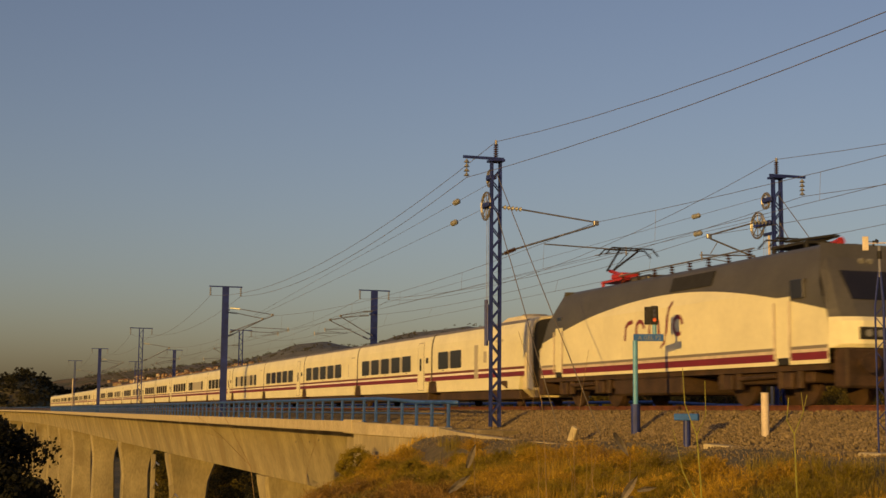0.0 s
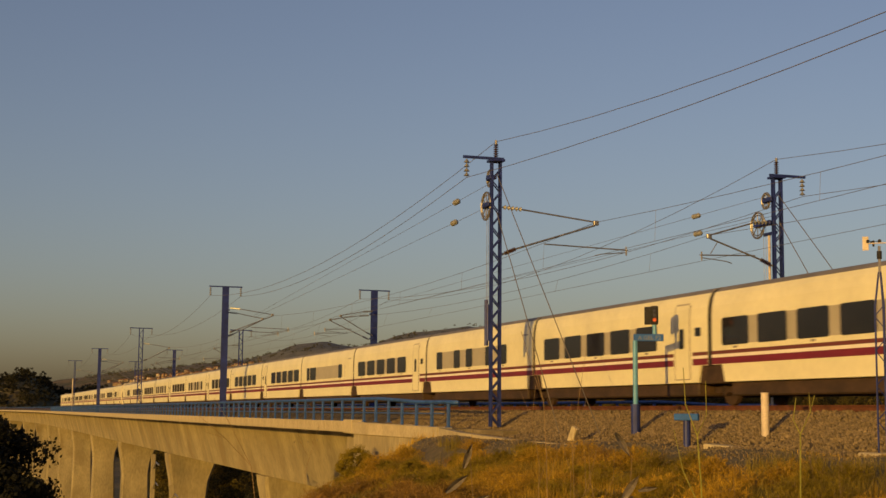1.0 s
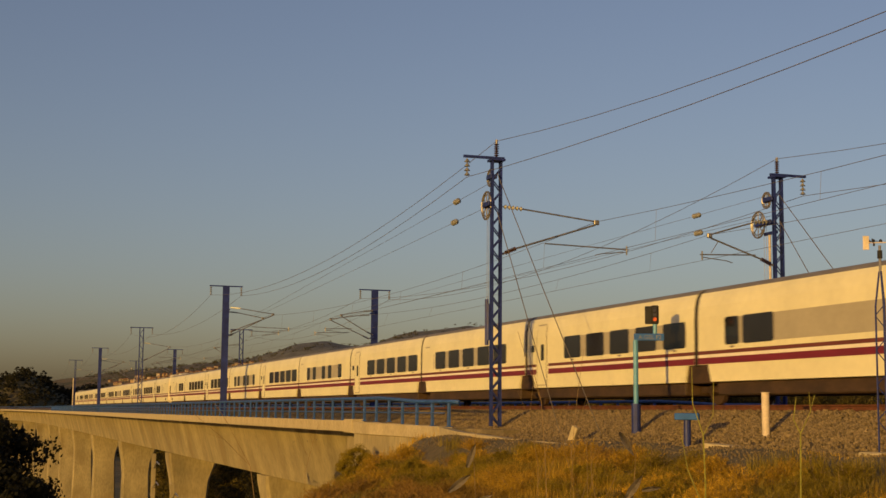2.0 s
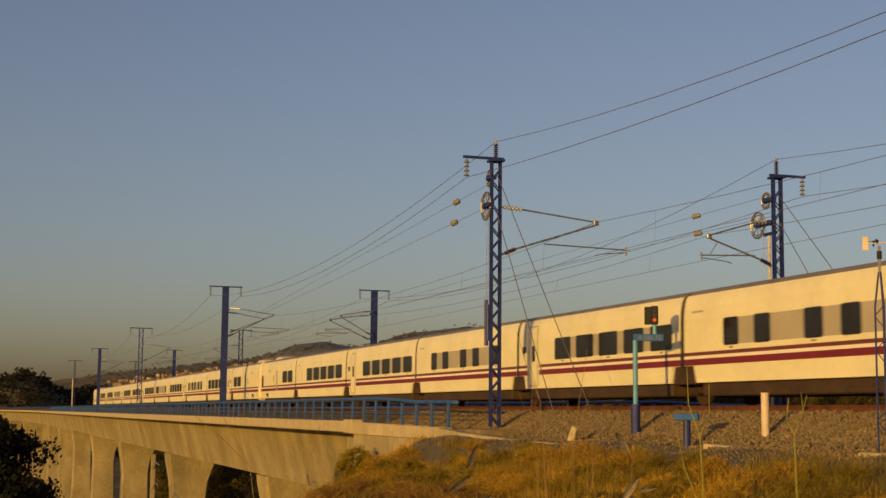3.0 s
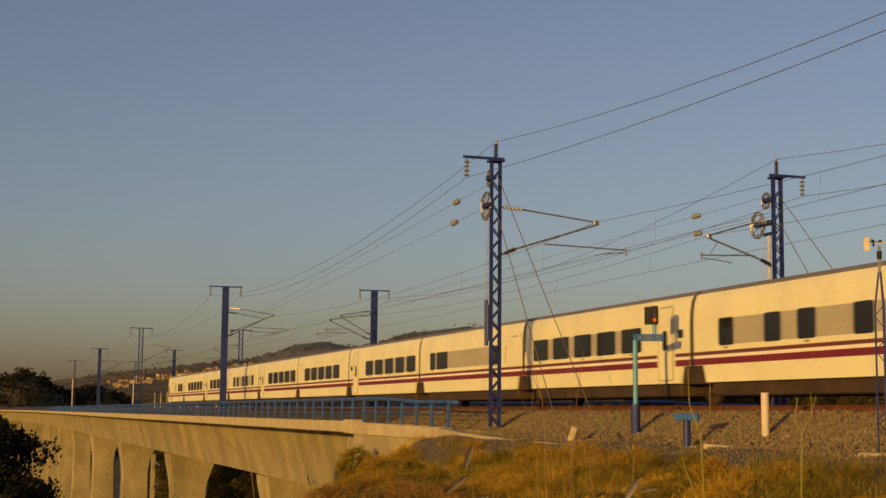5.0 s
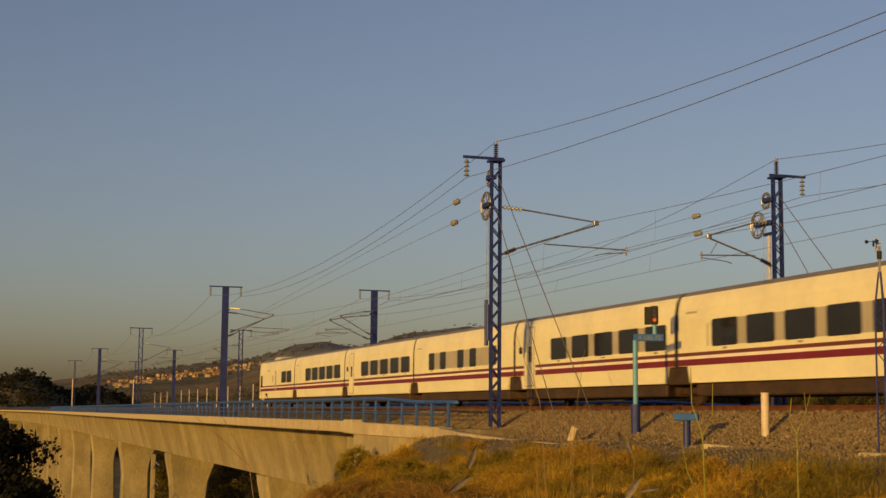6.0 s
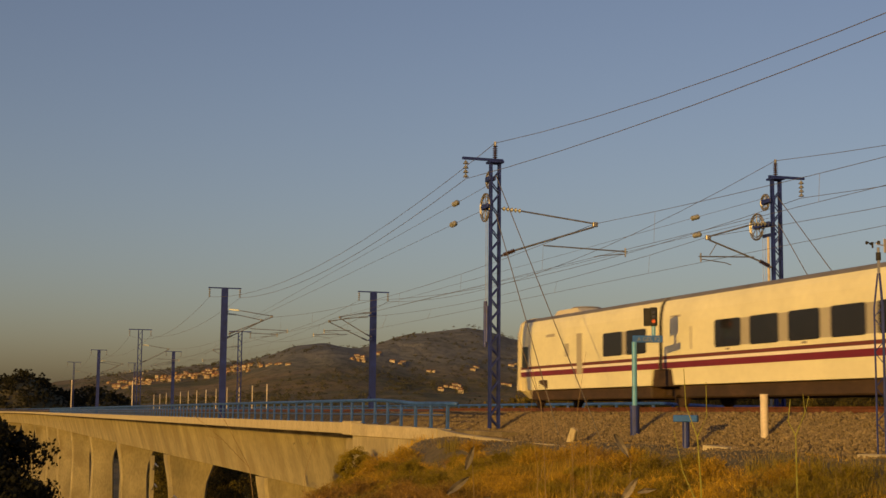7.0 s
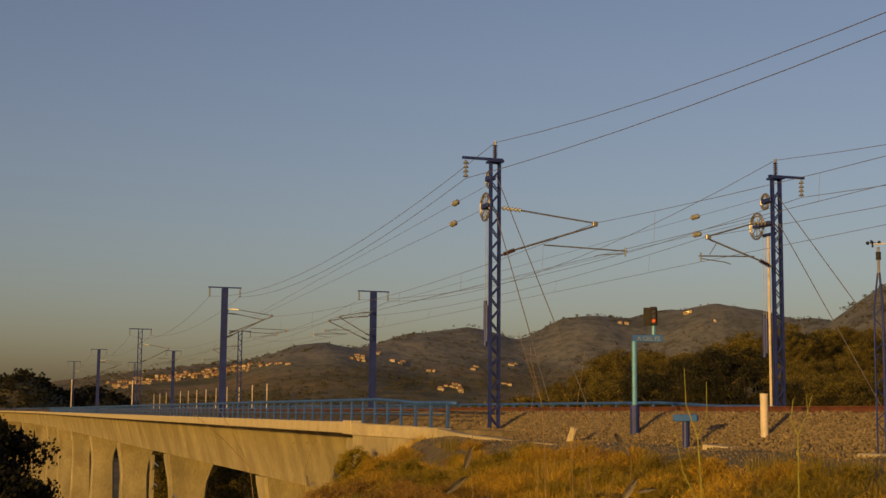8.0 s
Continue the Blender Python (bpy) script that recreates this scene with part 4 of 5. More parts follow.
        part("vent_grille", bm_loft([[(x + q, s * (y - 0.1), z), (x + q, s * y, z), (x + q, s * (y - 0.14), z + 0.42), (x + q, s * (y - 0.24), z + 0.42)] for x, q, y, z in ((11.0, 0, 1.385, 3.36), (13.5, 0, 1.385, 3.36))]), BLACK, t, "dark roof-side vent")
        # mark on the side: plain strokes in its colour
        bm = bmesh.new()
        y = s * 1.495
        f = -1 if s > 0 else 1
        o = 10.22
        def stroke(pts, r):
            bm_path([(o + f * 1.13 * (px - 1.83), y, 2.33 + (pz - 2.1) * 0.85) for px, pz in pts], r, 6, bm)
        def loop(c):
            stroke([(c + 0.24 * math.cos(a), 2.1 + 0.31 * math.sin(a)) for a in (0.1, 0.6, 1.2, 1.8, 2.4, 3.0, 3.6, 4.2, 4.8, 5.3)], 0.075)
        stroke([(0.0, 1.75), (0.06, 2.25), (0.22, 2.38), (0.5, 2.42)], 0.075)
        loop(0.95)
        stroke([(1.5, 1.78), (1.55, 2.35), (1.95, 2.4), (2.05, 2.28), (2.08, 1.8)], 0.075)
        stroke([(2.15, 1.38), (2.38, 1.55), (2.5, 1.95), (2.56, 2.4), (2.66, 2.72), (2.9, 2.95)], [0.03, 0.06, 0.08, 0.08, 0.06, 0.025])
        loop(3.15)
        for v in bm.verts:
            v.co.y = y + (v.co.y - y) * 0.12
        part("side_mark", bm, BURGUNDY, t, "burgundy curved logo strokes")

    def pantograph(cx, raised, k):
        base = bm_box(cx - 0.9, cx + 0.9, -0.55, 0.55, 4.2, 4.27)
        for a in (-0.8, 0.8):
            for b in (-0.5, 0.5):
                bm_rod((cx + a, b, 4.02), (cx + a, b, 4.2), 0.06, bm=base, seg=8)
        p = part("pantograph", base, RED_PAINT if raised else BLACK, t, "red and black pantograph")
        if raised:
            part("drive_box", bm_box(cx - 0.2, cx + 0.6, -0.5, 0.2, 4.28, 4.48, 0.04), RED_PAINT, p)
            knee, head = (cx - 1.35 * k, 4.72), (cx + 0.15 * k, 5.32)
        else:
            knee, head = (cx - 1.35 * k, 4.36), (cx + 0.5 * k, 4.45)
        part("lower_arm", bm_rod((cx + 0.5 * k, 0, 4.27), (knee[0], 0, knee[1]), 0.085, 0.06), RED_PAINT if raised else BLACK, p)
        bm = bmesh.new()
        for b in (-0.35, 0.35):
            bm_rod((knee[0], b * 0.3, knee[1]), (head[0], b, head[1] - 0.06), 0.036, bm=bm)
        bm_rod((knee[0] + 0.1, 0, knee[1] - 0.05), (head[0], 0, head[1] - 0.12), 0.014, bm=bm)
        part("upper_arm", bm, BLACK, p)
        bm = bmesh.new()
        for q in (-0.28, 0.28):
            bm_path([(head[0] + q, -0.98, head[1] - 0.24), (head[0] + q, -0.75, head[1]), (head[0] + q, 0.75, head[1]), (head[0] + q, 0.98, head[1] - 0.24)], 0.028, 6, bm)
        for b in (-0.35, 0.35):
            bm_rod((head[0] - 0.28, b, head[1]), (head[0] + 0.28, b, head[1]), 0.02, bm=bm)
        part("collector_head", bm, BLACK, p)
    pantograph(5.2, True, 1)
    pantograph(16.2, False, -1)
    bm = bm_path([(6.2, -0.75, 4.30), (14.8, -0.75, 4.30)], 0.025, 6)
    part("roof_conductor", bm, STEEL, t)
    for i in range(8):
        x = 6.5 + i * 1.15
        part("roof_insulator", bm_discs((x, -0.75, 4.02), (x, -0.75, 4.27), 3, 0.09), BROWN_INSULATOR, t)
    part("roof_box", bm_box(6.0, 7.4, -0.3, 0.6, 4.04, 4.28, 0.04), LOCO_GREY, t)
    part("horn", bm_rod((18.0, -0.4, 4.1), (18.4, -0.4, 4.1), 0.05, 0.12), RED_PAINT, t)
    return t


loco = locomotive()
KINDS = {2: ("door", 1), 3: ("five", 1), 4: ("door", 1), 5: ("spaced", 1), 6: ("door", 1), 7: ("cafe", 1), 8: ("door", -1), 9: ("middle", -1), 10: ("door", -1), 11: ("spaced", -1), 12: ("door", -1),
         13: ("spaced", -1), 14: ("door", -1), 15: ("five", -1), 18: ("door", 1), 19: ("spaced", 1), 20: ("door", 1), 21: ("cafe", 1), 22: ("door", -1), 23: ("middle", -1), 24: ("door", -1), 25: ("spaced", -1), 26: ("door", -1), 27: ("five", -1)}
made, coaches = {}, []
for i in range(1, 29):
    key = ("end", 1 if i in (1, 17) else -1) if i in (1, 16, 17, 28) else KINDS[i]
    if key in made:
        c = copy_thing(made[key], pose(0, 0, 0))
    else:
        c = made[key] = coach(key[0], key[1], key[1] if key[0] == "end" else 0)
    coaches.append((i, c))


def joint_place(i, t):
    """Where the joint behind coach i is at t seconds."""
    return -60.46 + SPEED * t - 0.13 * max(0, t - 4.5) - CAR * (i - 1) + (2.26 if i > 16 else 0)


def rows_of(offset):
    return [(k * 0.5, pose(offset(k * 0.5), TRACK_NEAR, 0)) for k in range(17)]
# ---- lineside things ----
def spot(bearing, r, z=None):
    x, y = out(bearing, r)
    return Vector((x, y, ground_z(x, y) if z is None else z))


def signal():
    t = thing("railway_signal", "turquoise post with a colour light signal and blue plate", "signal", at=pose(-36.27, 17.68, 0))
    part("base_tube", bm_rod((0, 0, -1.2), (0, 0, -0.02), 0.13, seg=14), BLUE_STEEL, t, "dark blue base tube")
    part("collar", bm_rod((0, 0, -0.04), (0, 0, 0.02), 0.15, seg=14), BLUE_STEEL, t)
    part("post", bm_rod((0, 0, 0.0), (0, 0, 1.82), 0.072, seg=12), TURQUOISE, t, "turquoise post")
    arm = bm_box(-0.05, 0.80, -0.04, 0.04, 1.80, 2.0, 0.01)
    p = part("name_plate", arm, PLATE_BLUE, t, "blue name plate with pale letters")
    p.rotation_euler.z = radians(64)
    cu = bpy.data.curves.new("plate_text", "FONT")
    cu.body, cu.size, cu.extrude = "A GEL F2", 0.165, 0.002
    tx = new("plate_text", cu)
    cu.materials.append(PORCELAIN)
    tx.parent = p
    tx.location, tx.rotation_euler = (0.08, -0.045, 1.84), (radians(90), 0, 0)
    part("stub", bm_rod((0.22, 0.50, 2.0), (0.22, 0.50, 2.3), 0.06, seg=10), TURQUOISE, t)
    h = part("signal_head", bm_box(-0.11, 0.11, -0.13, 0.13, 2.27, 2.80, 0.03), BLACK, t, "black signal head with a lit red lamp")
    h.location, h.rotation_euler.z = (0.22, 0.50, 0), radians(64)
    b = part("backboard", bm_box(-0.28, -0.10, -0.03, 0.03, 2.27, 2.78, 0.01), BLACK, h)
    red = bpy.data.materials.new("lit_red_lamp")
    red.use_nodes = True
    bs = red.node_tree.nodes["Principled BSDF"]
    bs.inputs["Base Color"].default_value, bs.inputs["Emission Color"].default_value, bs.inputs["Emission Strength"].default_value = (0.6, 0.08, 0.02, 1), (1, 0.2, 0.03, 1), 0.06
    for k, (z, m) in enumerate(((2.66, GLASS_DARK), (2.53, GLASS_DARK), (2.40, red))):
        l = part("lens", bm_rod((0, -0.13, z), (0, -0.16, z), 0.055, seg=14), m, h, "lit red lamp" if k == 2 else "")
        part("hood", bm_path([(0.07 * math.cos(a), -0.19, z + 0.07 * math.sin(a)) for a in (0, 0.6, 1.2, 1.9, 2.5, 3.14)], 0.014, 5), BLACK, h)


signal()


def marker_posts():
    t = thing("equipment_post", "low blue post carrying a flat blue box", "post", at=pose(-31.4, 16.7, -1.06))
    part("post", bm_rod((0, 0, -0.1), (0, 0, 0.66), 0.09, seg=12), BLUE_STEEL, t)
    b = part("box", bm_box(-0.30, 0.30, -0.14, 0.14, 0.65, 0.82, 0.02), PLATE_BLUE, t, "blue flat box")
    b.rotation_euler.z = radians(55)
    part("foot", bm_box(-0.9, 0.25, -0.3, 0.3, -0.12, 0.0, 0.02), CONCRETE_EDGE, t)
    p = thing("vent_pipe", "cream plastic pipe standing upright in the ballast", "pipe", at=pose(-29.55, 17.8, -0.95))
    bm = bm_rod((0, 0, -0.2), (0, 0, 1.21), 0.095, seg=18)
    part("tube", bm, PIPE_CREAM, p, smooth=False)
    part("rim", bm_path([(0.095 * math.cos(a * math.pi / 9), 0.095 * math.sin(a * math.pi / 9), 1.21) for a in range(19)], 0.012, 5), PIPE_CREAM, p)
    s = bm_box(-0.11, 0.11, -0.09, 0.09, -0.1, 0.42, 0.03)
    m = tagged(part("marker_stone", s, CONCRETE_EDGE), "whitewashed leaning marker stone beside the track", "stone")
    m.matrix_basis = pose(-38.2, 16.55, -1.03, 6, 26, 30)
    for x, y, w, r in ((-29.7, 17.0, 0.75, 20), (-22.5, 16.8, 0.6, 5)):
        q = tagged(part("concrete_slab", bm_box(-w, w, -0.2, 0.2, -0.08, 0.06, 0.02), CONCRETE_EDGE), "pale concrete trough lid lying by the ballast", "slab", "trough lids")
        q.matrix_basis = pose(x, y, -1.05, 0, 3, r)


marker_posts()


def wind_mast():
    t = thing("wind_gauge_mast", "slim blue mast with rotating cups and a wind vane", "wind gauge", at=pose(-23.8, 17.0, 0))
    part("footing", bm_box(-0.38, 0.38, -0.38, 0.38, -1.4, -0.98, 0.03), CONCRETE_EDGE, t, "pale concrete footing")
    for a in range(3):
        x, y = 0.11 * math.cos(a * 2.094), 0.11 * math.sin(a * 2.094)
        part("leg", bm_path([(x, y, -1.0), (x, y, 1.9), (x * 0.2, y * 0.2, 2.6)], 0.02, 5), BLUE_STEEL, t)
    for i in range(12):
        z = -0.8 + i * 0.23
        a, b = (i % 3) * 2.094, ((i + 1) % 3) * 2.094
        part("brace", bm_rod((0.11 * math.cos(a), 0.11 * math.sin(a), z), (0.11 * math.cos(b), 0.11 * math.sin(b), z + 0.2), 0.011, seg=4), BLUE_STEEL, t)
    part("pole", bm_rod((0, 0, 2.5), (0, 0, 3.12), 0.028, seg=8), STEEL, t)
    part("sensor", bm_rod((0, 0, 2.86), (0, 0, 3.02), 0.05, seg=10), BLACK, t)
    cups = part("cup_rotor", bm_rod((0, 0, 0.0), (0, 0, 0.12), 0.02, seg=8), BLACK, t, "black rotating cups")
    cups.location = (-0.1, -0.06, 3.12)
    for a in range(3):
        c, s = math.cos(a * 2.094), math.sin(a * 2.094)
        part("cup", bm_rod((c * 0.13 - s * 0.03, s * 0.13 + c * 0.03, 0.1), (c * 0.13 + s * 0.03, s * 0.13 - c * 0.03, 0.1), 0.012, 0.04, seg=8), BLACK, cups)
        part("cup_arm", bm_rod((0, 0, 0.1), (c * 0.13, s * 0.13, 0.1), 0.006, seg=4), BLACK, cups)
    vane = part("wind_vane", bm_rod((-0.24, 0, 0.0), (0.12, 0, 0.0), 0.012, seg=6), PIPE_CREAM, t, "pale yellow wind vane")
    vane.location = (0.02, 0.01, 3.18)
    part("tail", bm_box(-0.34, -0.22, -0.006, 0.006, -0.14, 0.14, 0.004), PIPE_CREAM, vane)
    return vane, cups


vane, cups = wind_mast()

# thin fence posts beyond the bridge
fp = None
for i in range(13):
    at = pose(-150 - 8.5 * i, 29.55, -0.80)
    if fp is None:
        fp = thing("fence_post", "thin pale fence post beyond the bridge", "post", "fence posts", at=at)
        part("pole", bm_rod((0, 0, 0), (0, 0, 3.5), 0.055, seg=8), PIPE_CREAM, fp)
        part("cap", bm_rod((0, 0, 3.5), (0, 0, 3.55), 0.07, seg=8), PIPE_CREAM, fp)
    else:
        copy_thing(fp, at)

# ---- ballast stones ----
def scatter_stones():
    rng = random.Random(5)
    shapes = []
    for k in range(6):
        bm = bmesh.new()
        bmesh.ops.create_icosphere(bm, subdivisions=1, radius=1)
        for v in bm.verts:
            v.co *= rng.uniform(0.65, 1.15)
            v.co.z *= 0.75
        shapes.append(([v.co.copy() for v in bm.verts], [[v.index for v in f.verts] for f in bm.faces]))
        bm.free()
    verts, faces = [], []
    prof = [(16.5, -1.07), (17.1, -1.05), (19.15, -0.26), (19.6, -0.19), (20.0, -0.19)]
    def top(y):
        for (a, b), (c, d) in zip(prof, prof[1:]):
            if a <= y <= c:
                return b + (d - b) * (y - a) / (c - a)
        return -0.19
    for i in range(34000):
        x = -rng.uniform(18, 62)
        y = rng.triangular(16.75, 19.9, 18.4) if rng.random() > 0.1 else rng.uniform(16.55, 17.2)
        s = rng.uniform(0.026, 0.064)
        m = Matrix.LocRotScale((x, y, top(y) + s * rng.uniform(0.0, 0.5)), Euler((rng.uniform(0, 6), rng.uniform(0, 6), rng.uniform(0, 6))), (s, s * rng.uniform(0.7, 1.2), s))
        vs, fs = shapes[i % 6]
        b = len(verts)
        verts += [m @ v for v in vs]
        faces += [[q + b for q in f] for f in fs]
    for i in range(3500):
        x, y = -rng.uniform(18, 48), rng.uniform(14.2, 17.0)
        s = rng.uniform(0.012, 0.035)
        m = Matrix.LocRotScale((x, y, ground_z(x, y) + s * 0.2), Euler((rng.uniform(0, 6), rng.uniform(0, 6), rng.uniform(0, 6))), (s, s, s))
        vs, fs = shapes[i % 6]
        b = len(verts)
        verts += [m @ v for v in vs]
        faces += [[q + b for q in f] for f in fs]
    me = bpy.data.meshes.new("ballast_stones")
    me.from_pydata(verts, [], faces)
    me.materials.append(STONE)
    tagged(new("ballast_stones", me), "loose grey-brown crushed stones on the track shoulder", "ballast", kind="stuff")


scatter_stones()
# ---- plants ----
def leaf_material(name, color, second, island=0.5):
    m = material(name, color, 0.8, spread=0.25, scale=1.2, fine=8, bump=0.0, second=second, island=island)
    m.node_tree.nodes["Principled BSDF"].inputs["Specular IOR Level"].default_value = 0.2
    return m


GRASS_M = leaf_material("dry_yellow_grass", (0.45, 0.27, 0.045), (0.55, 0.34, 0.06))
GRASS_G = leaf_material("olive_grass", (0.22, 0.18, 0.045), (0.28, 0.21, 0.05))
RUST_M = leaf_material("rusty_dry_leaves", (0.26, 0.14, 0.04), (0.34, 0.19, 0.05))
LEAF_M = leaf_material("green_leaves", (0.072, 0.070, 0.020), (0.155, 0.112, 0.026), 0.7)
BUSH_G = leaf_material("olive_green_twigs", (0.22, 0.17, 0.024), (0.31, 0.22, 0.03))
BUSH_Y = leaf_material("golden_dry_twigs", (0.44, 0.26, 0.035), (0.56, 0.33, 0.05))
HILL_M = leaf_material("hill_scrub_leaves", (0.072, 0.072, 0.046), (0.105, 0.098, 0.062))
PINE_M = leaf_material("dark_pine_leaves", (0.024, 0.025, 0.013), (0.038, 0.036, 0.016))
# near-black, so that the leaf colour itself holds the valley tree's shade
SHADE_M = leaf_material("leaves_with_painted_shade", (0.010, 0.012, 0.007), (0.017, 0.018, 0.009))
BARK = material("brown_bark", (0.12, 0.08, 0.05), 0.95, spread=0.3, scale=4, fine=20, bump=0.5)
STALK = material("dry_pale_stalk", (0.27, 0.175, 0.08), 0.8, spread=0.2, scale=6, fine=40, bump=0.05)
STALK_G = material("yellow_green_stalk", (0.27, 0.26, 0.05), 0.8, spread=0.2, scale=6, fine=40, bump=0.05)
LEAF_GREY = material("grey_dry_leaf", (0.30, 0.25, 0.19), 0.85, spread=0.25, scale=10, fine=60, bump=0.1)


def from_lists(name, verts, faces, mat, parent=None):
    me = bpy.data.meshes.new(name)
    me.from_pydata(verts, [], faces)
    me.materials.append(mat)
    ob = new(name, me)
    ob.parent = parent
    return ob


def grass_field(name, label, mat, count, seed, place, height, width):
    """Curved blades in tufts."""
    rng = random.Random(seed)
    verts, faces = [], []
    n = 0
    while n < count:
        x, y, k = place(rng)
        base = Vector((x, y, ground_z(x, y) - 0.03))
        for _ in range(rng.randint(9, 18)):
            a = rng.uniform(0, 6.283)
            lean = rng.uniform(0.05, 0.55)
            h = height * k * rng.uniform(0.45, 1.15)
            p = base + Vector((rng.gauss(0, 0.10), rng.gauss(0, 0.10), 0))
            d = Vector((math.cos(a), math.sin(a), 0))
            s = Vector((-d.y, d.x, 0)) * width * rng.uniform(0.6, 1.3)
            m1 = p + d * h * lean * 0.35 + Vector((0, 0, h * 0.55))
            tip = p + d * h * lean + Vector((0, 0, h * (1 - lean * 0.35)))
            b = len(verts)
            verts += [p - s, p + s, m1 + s * 0.8, m1 - s * 0.8, tip]
            faces += [(b, b + 1, b + 2, b + 3), (b + 3, b + 2, b + 4)]
            n += 1
    tagged(from_lists(name, verts, faces, mat), label, "grass", kind="stuff")


def in_wedge(rng, a0, a1, r0, r1):
    a, r = rng.uniform(a0, a1), math.sqrt(rng.uniform(r0 * r0, r1 * r1))
    return out(a, r)


def patch(x, y, q, s=0.22):
    return noise.noise((x * s, y * s, q))


def yellow(rng):
    while True:
        x, y = in_wedge(rng, 9, 38, 9, 44)
        if y < 12.6 + patch(x, y, 9, 0.4) * 1.6 and patch(x, y, 2) > -0.18:
            return x, y, 0.75 + 0.6 * max(0, patch(x, y, 4, 0.15) + 0.35)


def green(rng):
    while True:
        x, y = in_wedge(rng, 9, 38, 9, 46)
        if y < 14.0 + patch(x, y, 8, 0.4) * 1.8 and patch(x, y, 2) < 0.08:
            return x, y, 0.8 + 0.5 * max(0, patch(x, y, 6, 0.2) + 0.3)


def bank(rng):
    while True:
        x, y = in_wedge(rng, 7, 19, 34, 72)
        if y < 15.5 and -66 < x < -48:
            return x, y, 0.9


grass_field("dry_grass", "dense dry yellow grass in tufts on the bank", GRASS_M, 76000, 1, yellow, 0.36, 0.0042)
grass_field("green_grass", "olive green weeds between the dry grass", GRASS_G, 60000, 2, green, 0.34, 0.0055)
def sparse(rng):
    while True:
        x, y = in_wedge(rng, 17, 38, 18, 46)
        if 12 < y < 16.6 and patch(x, y, 12, 0.6) > -0.05:
            return x, y, 0.8


grass_field("short_grass", "sparse short dry grass on bare earth", GRASS_M, 2600, 4, sparse, 0.14, 0.004)
grass_field("bank_grass", "dry olive grass on the bank below the bridge end", GRASS_M, 40000, 3, bank, 0.5, 0.007)


def crown_mesh(rng, size, clumps, leaves, leaf, flat=0.7):
    """Leaf quads in clumps set unevenly over an open crown."""
    verts, faces = [], []
    for _ in range(clumps):
        while True:
            c = Vector((rng.uniform(-1, 1), rng.uniform(-1, 1), rng.uniform(-0.9, 1)))
            if 0.25 < c.length < 1.0 + rng.uniform(-0.15, 0.15):
                break
        c = Vector((c.x * size[0], c.y * size[0], size[2] + c.z * size[1]))
        cr = size[0] * rng.uniform(0.16, 0.34)
        for _ in range(leaves):
            d = Vector((rng.gauss(0, 1), rng.gauss(0, 1), rng.gauss(0, 1))).normalized() * cr * rng.uniform(0.4, 1.05)
            d.z *= flat
            n = (d.normalized() + Vector((rng.gauss(0, .5), rng.gauss(0, .5), rng.gauss(0, .5)))).normalized()
            u = n.orthogonal().normalized() * leaf * rng.uniform(0.6, 1.4)
            v = n.cross(u) * rng.uniform(0.5, 0.9)
            b = len(verts)
            p = c + d
            verts += [p - u, p - v * 0.9, p + u, p + v]
            faces.append((b, b + 1, b + 2, b + 3))
    return verts, faces


def tree(name, label, seed, h, spread, mat, clumps=110, leaves=170, leaf=0.075, bare=0.25):
    rng = random.Random(seed)
    t = thing(name, label, name, {"tree": "trees", "shrub": "shrubs"}.get(name, "bushes"))
    top = Vector((rng.uniform(-0.3, 0.3), rng.uniform(-0.3, 0.3), h * 0.85))
    part("trunk", bm_path([(0, 0, -0.6), (0.05, 0, h * 0.2), (top.x * 0.5, top.y * 0.5, h * 0.5), top], [h * 0.022, h * 0.018, h * 0.012, h * 0.004], 7), BARK, t)
    for k in range(6):
        a, z = k * 1.05 + rng.uniform(-0.3, 0.3), h * rng.uniform(0.3, 0.65)
        e = Vector((math.cos(a) * spread * 0.7, math.sin(a) * spread * 0.7, z + h * 0.15))
        part("limb", bm_path([(0.02, 0, z), e * 0.5 + Vector((0, 0, z * 0.5 + h * 0.02)), e], [h * 0.009, h * 0.006, h * 0.002], 5), BARK, t)
    cz = h * (1 + bare) / 2
    v, f = crown_mesh(rng, (spread, h * (1 - bare) / 2, cz), clumps, leaves, leaf)
    from_lists("crown", v, f, mat, t)
    return t


